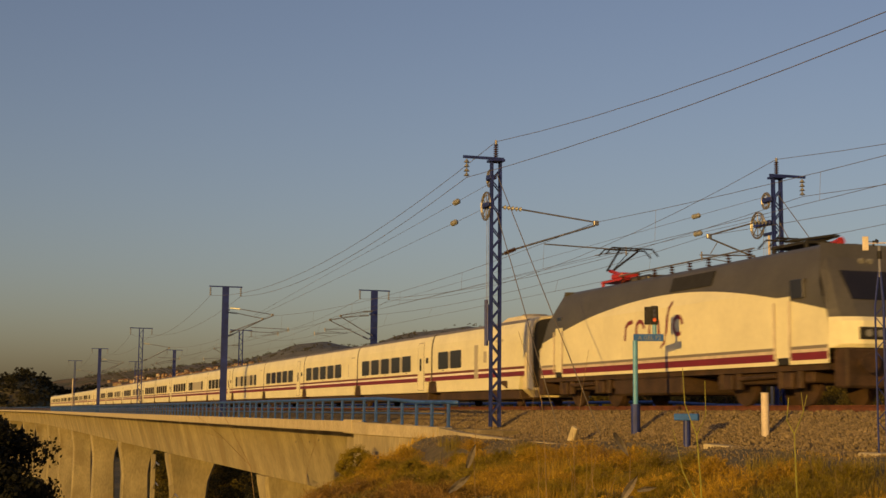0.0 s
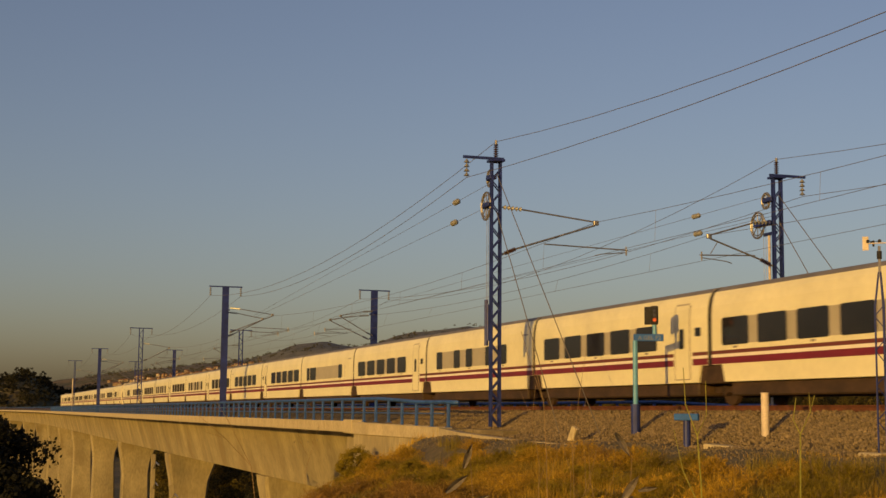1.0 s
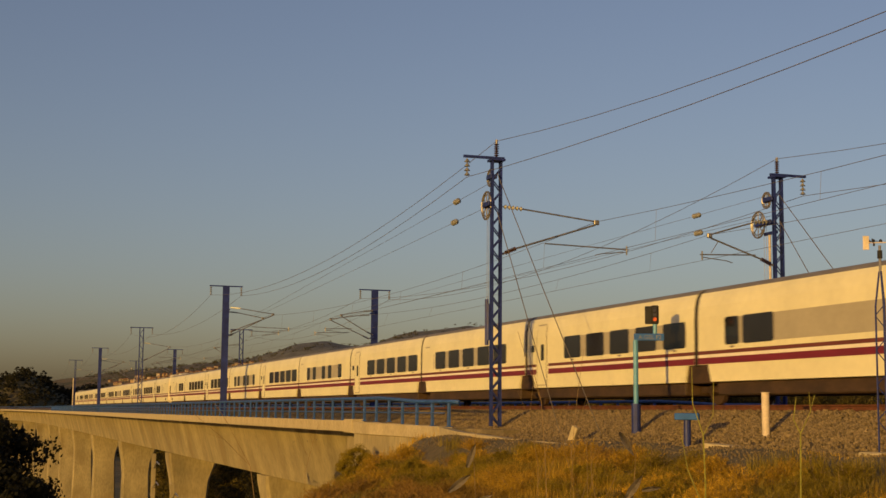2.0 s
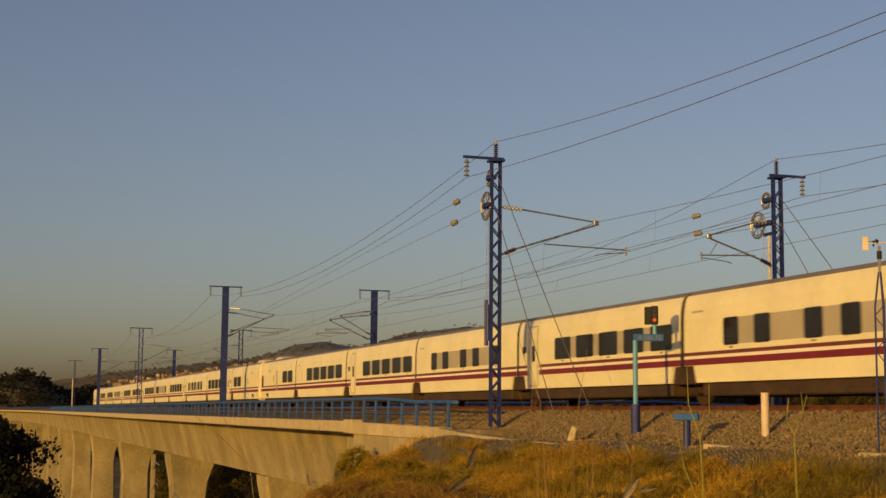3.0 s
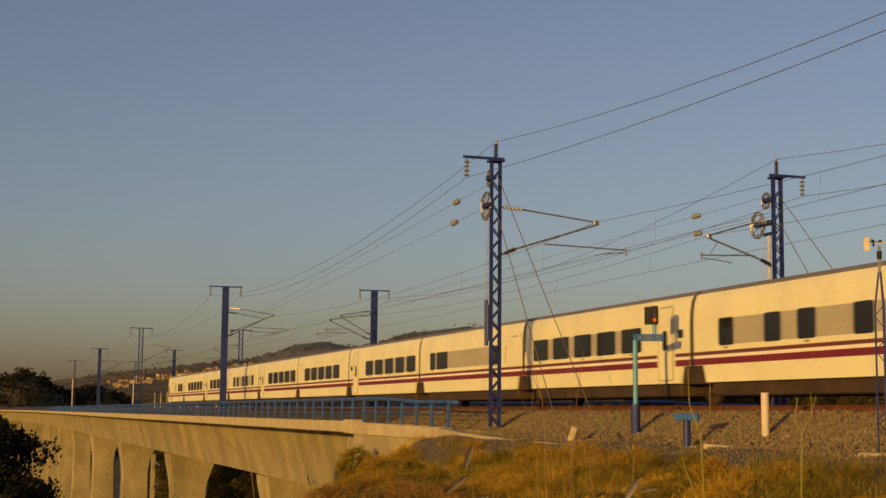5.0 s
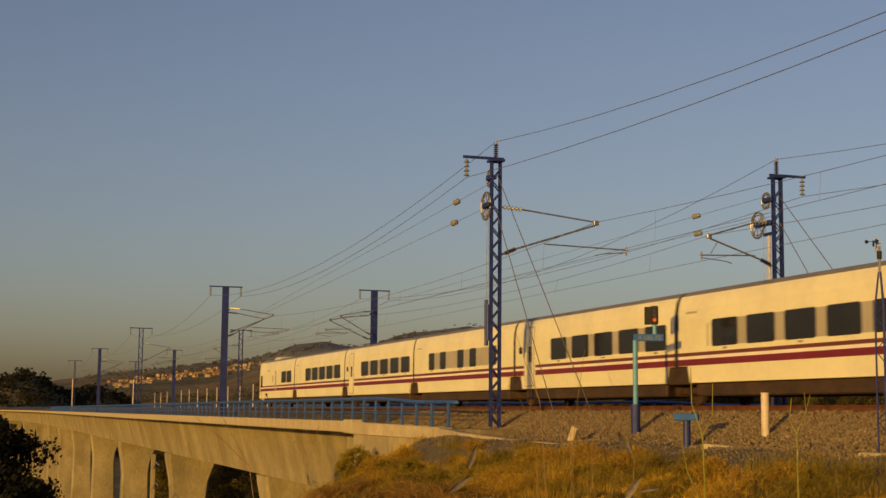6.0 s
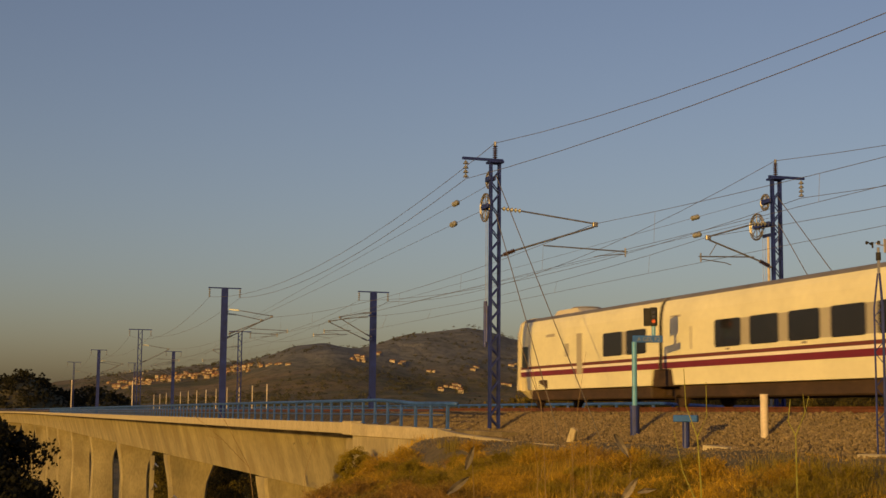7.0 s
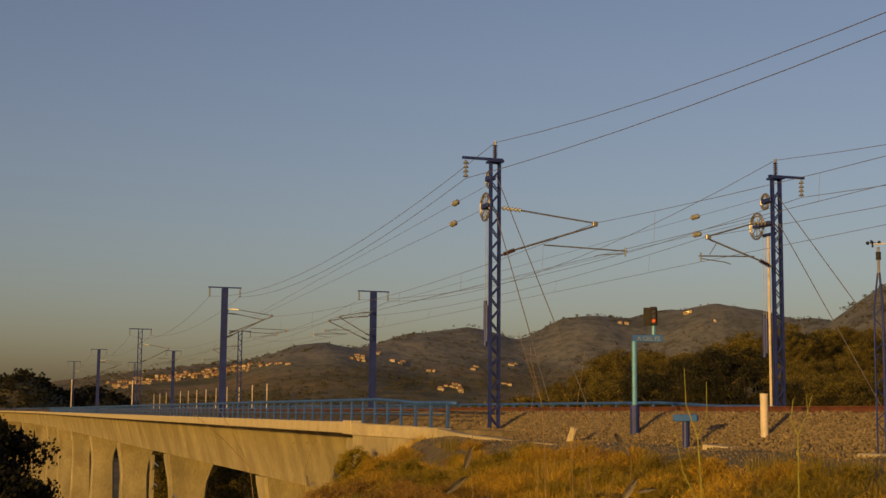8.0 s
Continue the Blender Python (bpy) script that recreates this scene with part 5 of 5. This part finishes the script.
def plant_trees():
    rng = random.Random(21)
    kinds = [tree("tree", "olive green leafy tree in evening light", 31, 8.0, 2.8, LEAF_M), tree("tree", "broad green leafy tree", 32, 9.0, 3.6, LEAF_M, 140, 170),
             tree("tree", "dark pine tree with a dense crown", 33, 10.0, 3.0, PINE_M, 110, 150, 0.08, 0.15)]
    first = [True] * 3

    def put(k, x, y, s, sink=0.0):
        m = pose(x, y, ground_z(x, y) - sink, 0, 0, rng.uniform(0, 360))
        if first[k]:
            kinds[k].matrix_basis, first[k], kinds[k].scale = m, False, (s, s, s)
        else:
            c = copy_thing(kinds[k], m)
            c.scale = (s, s, s)
    # the grove beyond the line: rows of round trees on a low rise, with a bare clearing
    outline = ((21.3, 0.006), (22.4, 0.013), (23.5, 0.026), (24.2, 0.028), (25.0, 0.041), (26.4, 0.040), (27.6, 0.0375), (28.8, 0.042), (30.0, 0.050), (31.0, 0.054), (32.2, 0.060), (33.6, 0.0565), (35.0, 0.055), (38.5, 0.052))
    for i in range(215):
        a = rng.uniform(21.3, 38.3)
        r = rng.choice((rng.uniform(105, 150), rng.uniform(150, 235), rng.uniform(190, 240)))
        x, y = out(a, r)
        for (a0, t0), (a1, t1) in zip(outline, outline[1:]):
            if a0 <= a <= a1:
                rise = t0 + (t1 - t0) * (a - a0) / (a1 - a0)
        back = ramp(r, 105, 215)
        want = rise * r * (0.42 + 0.58 * back) * rng.uniform(0.86, 1.06) - 0.27 - ground_z(x, y)
        if 28.5 < a < 31.1 and r < 190:
            want = rng.uniform(0.010, 0.014) * r - 0.27 - ground_z(x, y)
        if want < 1.4:
            continue
        k = rng.choice((0, 0, 1, 1, 1, 2))
        put(k, x, y, min(1.5, max(0.2, 1.06 * want / (8.0, 9.0, 10.0)[k])))
    # the dark wooded rise at the bridge's far end
    verts, faces = [], []

    def clump(x, y, h, w, n, leaf):
        v, f = crown_mesh(rng, (w, h * 0.5, h * 0.45), 9, n, leaf)
        b, o = len(verts), Vector((x, y, ground_z(x, y) - h * 0.22))
        verts.extend(o + q for q in v)
        faces.extend([i + b for i in q] for q in f)

    for i in range(760):
        x, y = out(rng.uniform(-1.6, 5.8), rng.uniform(640, 830))
        h = rng.uniform(4, 8)
        clump(x, y, h, h * 0.55, 26, 0.36)
    tagged(from_lists("far_wood", verts, faces, PINE_M), "dark wood on the rise beyond the bridge", "wood", kind="stuff")
    # scrub and scattered trees on the hills
    verts, faces = [], []
    n = 0
    while n < 4300:
        a, r = rng.uniform(3.5, 38), rng.uniform(700, 2900)
        x, y = out(a, r)
        if noise.noise((x * 0.004, y * 0.004, 30)) + rng.uniform(-0.25, 0.25) < 0.0:
            continue
        h = rng.uniform(3, 6.5)
        clump(x, y, h, h * 0.8, 7, 0.7)
        n += 1
    tagged(from_lists("hill_scrub", verts, faces, HILL_M), "dry scrub and small trees on the hillsides", "scrub", kind="stuff")
    # low trees behind the bridge and along the valley
    for i in range(42):
        a, r = rng.uniform(5, 24), rng.uniform(230, 620)
        x, y = out(a, r)
        if y > 42:
            put(rng.choice((0, 2)), x, y, rng.uniform(0.45, 0.8))
    for i in range(34):
        x, y = -rng.uniform(70, 330), rng.uniform(36, 60)
        put(rng.choice((1, 2)), x, y, max(0.8, (-4.5 - ground_z(x, y)) / 9.5) * rng.uniform(0.8, 1.1))
    # the tree below the bank stands in shade, painted into its leaves
    near = tree("tree", "broad tree standing in the valley below, shade put into its leaf colour", 91, 13.0, 3.5, SHADE_M, 420, 260, 0.10, 0.15)
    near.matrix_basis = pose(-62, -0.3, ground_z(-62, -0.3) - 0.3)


plant_trees()


def plant_shrubs():
    rng = random.Random(8)
    s0 = tree("shrub", "round olive green shrub on the bank", 51, 1.6, 0.85, BUSH_G, 75, 330, 0.020, 0.02)
    first = True
    for x, y, s in ((-57.8, 15.2, 0.95), (-54.5, 12.6, 0.6), (-51.0, 12.4, 0.5), (-46.0, 11.2, 0.55), (-44.0, 12.6, 0.4), (-41.5, 10.6, 0.45), (-36.0, 11.0, 0.4), (-30.0, 9.8, 0.35), (-26, 11.4, 0.33), (-33.5, 12.6, 0.35), (-38.5, 13.2, 0.4)):
        m = pose(x, y, ground_z(x, y) - 0.08, 0, 0, rng.uniform(0, 360))
        c = s0 if first else copy_thing(s0, m)
        first = False
        c.matrix_basis = m
        c.scale = (s, s, s * rng.uniform(0.85, 1.05))


plant_shrubs()


def feathery(rng, spread, height, stems, twigs):
    """Fine curved stems from one foot, each set with short hair-thin twigs."""
    verts, faces = [], []

    def blade(p, q, tip, w):
        d = (tip - p)
        side = d.cross(Vector((rng.gauss(0, 1), rng.gauss(0, 1), rng.gauss(0, 1)))).normalized() * w
        b = len(verts)
        verts.extend((p - side, p + side, q + side * 0.8, q - side * 0.8, tip))
        faces.extend(((b, b + 1, b + 2, b + 3), (b + 3, b + 2, b + 4)))

    for _ in range(stems):
        a, lean = rng.uniform(0, 6.283), rng.random() ** 0.7
        d = Vector((math.cos(a), math.sin(a), 0))
        h = height * rng.uniform(0.55, 1.05) * (1 - 0.45 * lean * lean)
        foot = Vector((rng.gauss(0, 0.10), rng.gauss(0, 0.10), 0)) * spread
        mid = foot + d * spread * lean * 0.42 + Vector((0, 0, h * 0.6))
        tip = foot + d * spread * lean + Vector((0, 0, h))
        blade(foot, mid, tip, 0.004)
        for _ in range(twigs):
            k = rng.uniform(0.25, 1.0)
            p = foot.lerp(mid, k / 0.5) if k < 0.5 else mid.lerp(tip, (k - 0.5) / 0.5)
            q = p + Vector((rng.gauss(0, 0.6), rng.gauss(0, 0.6), rng.uniform(0.2, 1.3))).normalized() * rng.uniform(0.05, 0.13)
            blade(p, p.lerp(q, 0.5), q, 0.0042)
    return verts, faces


def plant_bushes():
    """Low soft bushes that break up the grass."""
    rng = random.Random(14)
    kinds = []
    for label, mat in (("low feathery olive green bush in the grass", BUSH_G), ("low rusty brown dry bush in the grass", RUST_M), ("low feathery yellow bush in the dry grass", BUSH_Y)):
        for k in range(2):
            t = thing("bush", label, "bush", "bushes")
            core, twigs = feathery(rng, 0.72, 0.85, 260, 14), feathery(rng, 0.5, 0.7, 90, 6)
            from_lists("foliage", *core, mat, t)
            from_lists("undergrowth", *twigs, STALK, t)["kind"] = "stuff"
            kinds.append(t)
    first = [True] * len(kinds)
    n = 0
    while n < 250:
        x, y = in_wedge(rng, 11, 38.5, 9.5, 50)
        if y > 13.6 + patch(x, y, 31, 0.3) * 1.5 or (x < -46 and y > 13.0):
            continue
        v = patch(x, y, 20, 0.22) + rng.uniform(-0.16, 0.16)
        k = 2 * (0 if v > 0.06 else 1 if v < -0.14 else 2) + rng.randrange(2)
        s = rng.uniform(0.45, 0.85)
        m = pose(x, y, ground_z(x, y) - 0.04, 0, 0, rng.uniform(0, 360))
        c = kinds[k] if first[k] else copy_thing(kinds[k], m)
        first[k] = False
        c.matrix_basis = m
        c.scale = (s * 1.15, s * 1.15, s * 0.8)
        n += 1
    # taller ones on the bank below the bridge end
    for _ in range(60):
        a = rng.random()
        x, y = -62 + 17 * a + rng.uniform(-2, 2), rng.uniform(9.5, 15.6)
        if y > 13.6 and x > -56:
            continue
        k = rng.choice((1, 4, 5, 4, 5))
        s = rng.uniform(0.8, 1.4)
        c = copy_thing(kinds[k], pose(x, y, ground_z(x, y) - 0.05, 0, 0, rng.uniform(0, 360)))
        c.scale = (s, s, s * 0.75)


plant_bushes()


# ---- tall weeds by the camera ----
def weed(label, bearing, r, stems, mat, leaves=()):
    """A weed whose stems are given as (across, up) steps in metres from its foot."""
    foot = spot(bearing, r, -1.52)
    t = thing("tall_weed", label, "weed", "tall weeds", at=Matrix.Translation(foot) @ pose(0, 0, 0, 0, 0, 90 - bearing))
    for pts, rad in stems:
        n = len(pts)
        pts = [(pts[0][0], pts[0][1] - (0.65 if pts[0][1] == 0 else 0)), *pts[1:]]
        part("stem", bm_path([(px, 0.03 * i, pz) for i, (px, pz) in enumerate(pts)], [(0.55 if mat is STALK_G else 0.42) * rad * (1 - 0.6 * i / (n - 1)) for i in range(n)], 5), mat, t)
    for px, pz, l, tilt in leaves:
        bm = bmesh.new()
        rows = []
        for i in range(6):
            k = i / 5
            l_ = l * 0.6
            w = l_ * 0.13 * math.sin(math.pi * min(1, 0.12 + k * 0.88))
            c = Vector((px + l_ * k * math.cos(tilt), 0.02 * math.sin(3 * k), pz - 0.12 + l_ * k * math.sin(tilt) - 0.04 * l_ * k * k))
            nrm = Vector((-math.sin(tilt), 0.3, math.cos(tilt))).normalized()
            rows.append([bm.verts.new(c - nrm * w), bm.verts.new(c + Vector((0, 0.012, 0))), bm.verts.new(c + nrm * w)])
        for a, b in zip(rows, rows[1:]):
            for j in (0, 1):
                bm.faces.new((a[j], a[j + 1], b[j + 1], b[j]))
        bmesh.ops.solidify(bm, geom=bm.faces[:], thickness=0.002)
        part("leaf", bm, LEAF_GREY if mat is STALK else mat, t)
    return t


weeds = [
    weed("tall dry branching stalk in the grass", 22.6, 12.0, [([(0, 0), (-0.05, 0.9), (-0.08, 1.35), (-0.18, 1.62), (-0.28, 1.95)], 0.010), ([(-0.08, 1.35), (-0.17, 1.7), (-0.18, 1.85)], 0.006), ([(-0.03, 0.7), (0.10, 1.1), (0.16, 1.35)], 0.006)], STALK),
    weed("thin dry stalk in the grass", 23.7, 11.0, [([(0, 0), (-0.04, 0.8), (-0.06, 1.1)], 0.007), ([(-0.05, 0.9), (0.0, 1.35), (0.06, 1.75)], 0.006), ([(0, 0.5), (0.12, 0.9), (0.2, 1.2)], 0.005)], STALK),
    weed("dry forked stalk in the grass", 24.9, 10.0, [([(0, 0), (-0.06, 0.5), (-0.12, 0.78), (-0.13, 1.05)], 0.009), ([(-0.08, 0.55), (0.04, 0.8), (0.06, 1.0)], 0.006)], STALK, [(-0.3, 0.55, 0.22, 0.9)]),
    weed("yellow-green forked stalk in the grass", 28.6, 10.5, [([(0, 0), (0.0, 0.75), (-0.02, 1.1), (-0.10, 1.33), (-0.11, 1.6)], 0.013), ([(-0.02, 1.1), (0.05, 1.25), (0.05, 1.5)], 0.009), ([(0, 0.55), (-0.13, 0.85), (-0.19, 1.15)], 0.010)], STALK_G),
    weed("yellow-green forked stalk in the grass", 32.3, 10.5, [([(0, 0), (0.0, 0.8), (0.0, 1.12), (-0.05, 1.22), (-0.03, 1.38)], 0.013), ([(0, 1.12), (0.07, 1.28), (0.10, 1.4)], 0.009), ([(0.07, 1.28), (0.06, 1.42)], 0.006)], STALK_G),
    weed("dry bare branching twig", 11.4, 13.0, [([(0, 0), (-0.2, 0.75), (-0.45, 1.0), (-0.72, 1.22)], 0.010), ([(-0.2, 0.75), (-0.42, 1.15), (-0.56, 1.36)], 0.008), ([(-0.45, 1.0), (-0.62, 1.05)], 0.005)], STALK),
    weed("dry twig with small seed heads", 12.8, 13.0, [([(0, 0), (-0.02, 0.7), (0.05, 0.95), (0.1, 1.12)], 0.007), ([(0.0, 0.85), (-0.08, 1.0), (-0.12, 1.1)], 0.005), ([(0.05, 0.95), (0.0, 1.1)], 0.004)], STALK, [(-0.13, 1.08, 0.05, 1.0), (0.08, 1.1, 0.05, 1.2), (0.0, 1.08, 0.05, 1.5)]),
    weed("weed with long grey dry leaves", 19.6, 7.0, [([(0, 0), (0.0, 0.7), (-0.02, 1.05), (0.0, 1.25)], 0.006)], STALK, [(-0.05, 1.1, 0.22, 1.25), (-0.14, 0.98, 0.24, 0.7), (-0.02, 0.92, 0.18, 0.5)]),
    weed("weed with long grey dry leaves", 25.7, 7.0, [([(0, 0), (0.0, 0.7), (0.02, 1.05), (-0.06, 1.25)], 0.006)], STALK, [(-0.06, 1.28, 0.22, -1.0), (-0.03, 0.95, 0.26, 1.0), (0.05, 1.0, 0.16, 0.2)]),
    weed("small dry weed in the grass", 33.6, 8.0, [([(0, 0), (0.05, 0.6), (0.02, 0.95)], 0.006)], STALK, [(0.0, 0.9, 0.2, -0.9)]),
    weed("thin dry branching twig in the grass", 22.0, 12.5, [([(0, 0), (0.02, 0.8), (-0.05, 1.2), (-0.02, 1.5)], 0.007), ([(-0.05, 1.2), (-0.16, 1.45)], 0.005), ([(0.01, 0.6), (0.12, 1.0), (0.10, 1.25)], 0.005)], STALK),
    weed("thin dry branching twig in the grass", 23.2, 13.0, [([(0, 0), (0.05, 0.7), (0.12, 1.15), (0.2, 1.4)], 0.007), ([(0.05, 0.7), (-0.05, 1.05), (-0.03, 1.3)], 0.005)], STALK),
    weed("tall dry reddish stalk in the grass", 24.1, 12.0, [([(0, 0), (-0.02, 0.9), (-0.06, 1.3)], 0.006), ([(0, 0.6), (0.08, 0.95)], 0.005)], STALK),
    weed("thin dry stalk in the grass", 29.8, 9.0, [([(0, 0), (0.03, 0.5), (0.0, 0.85)], 0.006)], STALK),
    weed("thin dry stalk in the grass", 26.9, 9.5, [([(0, 0), (0.03, 0.5), (0.1, 0.8)], 0.006), ([(0.02, 0.4), (-0.08, 0.7)], 0.005)], STALK),
]

# ---- the town and far things ----
WALLS = [material("warm_white_house_wall", (0.42, 0.34, 0.25), 0.9, spread=0.12, island=0.2), material("ochre_house_wall", (0.36, 0.24, 0.14), 0.9, spread=0.12, island=0.2)]
TILES = material("terracotta_roof", (0.36, 0.15, 0.08), 0.9, spread=0.2, island=0.2)


def house(wall, w, d, h):
    t = thing("house", "small distant house with pale walls and a tiled roof", "house", "houses of the town")
    part("wall", bm_box(-w / 2, w / 2, -d / 2, d / 2, -3, h, 0.05), wall, t)
    bm = bmesh.new()
    bm_loft([[(x, -d / 2 - 0.4, h + 0.003), (x, d / 2 + 0.4, h + 0.003), (x, 0, h + d * 0.22)] for x in (-w / 2 - 0.3, w / 2 + 0.3)], bm)
    part("roof", bm, TILES, t)
    for i in range(2):
        for k in range(3):
            x = -w / 2 + w * (k + 0.5) / 3
            part("window", bm_box(x - 0.5, x + 0.5, -d / 2 - 0.05, -d / 2 + 0.05, 0.5 + 1.5 * i, 1.3 + 1.5 * i), GLASS_DARK, t)
    return t


def on_slope(bearing, tan_up, r0=1500, r1=3300):
    r = r0
    while r < r1:
        x, y = out(bearing, r)
        if ground_z(x, y) > EYE_Z + tan_up * r:
            return x, y
        r += 25
    return None


def town():
    rng = random.Random(77)
    kinds = [house(WALLS[0], 5.5, 4.5, 2.6), house(WALLS[1], 6, 4.5, 2.5), house(WALLS[0], 8, 5, 2.9)]
    first = [True] * 3
    places = []
    # the long village along the foot of the slope
    for _ in range(120):
        a = rng.triangular(4.5, 10.8, 7.8)
        places.append((a, 0.0150 + 0.0026 * (a - 4.6) + rng.gauss(0, 0.0013)))
    # hamlets and lone houses: bearing, rise, how many, how far they spread
    for a, up, n, wide, tall in ((11.3, 0.032, 8, 0.9, 0.0016), (14.8, 0.036, 7, 0.25, 0.004), (15.7, 0.0412, 2, 0.15, 0.0005), (16.4, 0.0345, 4, 0.3, 0.0006), (17.7, 0.0297, 3, 0.2, 0.0008), (19.5, 0.0309, 3, 0.25, 0.0008), (21.0, 0.034, 3, 0.25, 0.0006),
                                 (18.6, 0.0172, 14, 0.5, 0.0018), (20.9, 0.0195, 6, 0.5, 0.001), (25.5, 0.0627, 2, 0.2, 0.0006), (27.8, 0.0705, 5, 0.45, 0.001), (29.3, 0.066, 1, 0.1, 0.0004)):
        for _ in range(n):
            places.append((a + rng.uniform(-wide, wide), up + rng.uniform(-tall, tall)))
    for a, s in places:
        p = on_slope(a, s)
        if p is None:
            continue
        k = rng.randrange(3)
        m = pose(p[0], p[1], ground_z(*p), 0, 0, 60 + rng.uniform(-35, 35))
        if first[k]:
            kinds[k].matrix_basis, first[k] = m, False
        else:
            copy_thing(kinds[k], m)


town()


def pole_below(x, y, top, label):
    z = ground_z(x, y)
    t = thing("catenary_pole", label, "mast", "poles below the bridge", at=pose(x, y, z))
    h = top - z
    for s in (-0.18, 0.18):
        part("leg", bm_box(s - 0.05, s + 0.05, -0.1, 0.1, -0.5, h), CONCRETE, t)
    for i in range(int(h / 0.8)):
        part("rung", bm_box(-0.13, 0.13, -0.06, 0.06, 0.5 + i * 0.8, 0.62 + i * 0.8), CONCRETE, t)
    part("bracket_arm", bm_path([(0.1, 0, h - 0.8), (1.4, 0, h - 0.4), (2.6, 0, h - 0.5)], 0.04, 6), STEEL, t)
    part("bracket_strut", bm_path([(0.1, 0, h - 1.9), (1.4, 0, h - 1.5), (2.4, 0, h - 1.6)], 0.035, 6), STEEL, t)


pole_below(-80, 9.4, -2.7, "ladder-like concrete catenary pole below the bridge")
pole_below(-78, 10.2, -4.3, "ladder-like concrete catenary pole below the bridge")
pole_below(-90, 4.2, -5.0, "ladder-like concrete catenary pole below the bridge")
# ---- what moves ----
def motions():
    walk(loco, rows_of(lambda t: joint_place(1, t) + 11.87))
    for i, c in coaches:
        walk(c, rows_of(lambda t, i=i: joint_place(i, t) + CAR))
    # the vane swings round as the train's wind dies down, the cups turn all the time
    walk(vane, [(t, pose(0.02, 0.01, 3.18, 0, 0, a)) for t, a in ((0, 55), (0.5, 62), (1.0, 50), (2.0, 56), (3.5, 48), (4.5, 40), (5.5, 10), (6.0, -20), (6.5, -35), (7.0, -60), (7.5, -100), (8.0, -140))])
    walk(cups, [(k * 0.25, pose(-0.1, -0.06, 3.12, 0, 0, 70 * k)) for k in range(33)])
    # weeds sway in the train's wind
    for j, w in enumerate(weeds):
        base = w.matrix_basis.copy()
        amp = 1.0 if j in (3, 4) else 0.5
        walk(w, [(k * 0.5, base @ pose(0, 0, 0, 0, amp * (1.4 * math.sin(k * 0.9 + j * 1.3) * (1 if k < 14 else 0.4)), 0)) for k in range(17)])


motions()
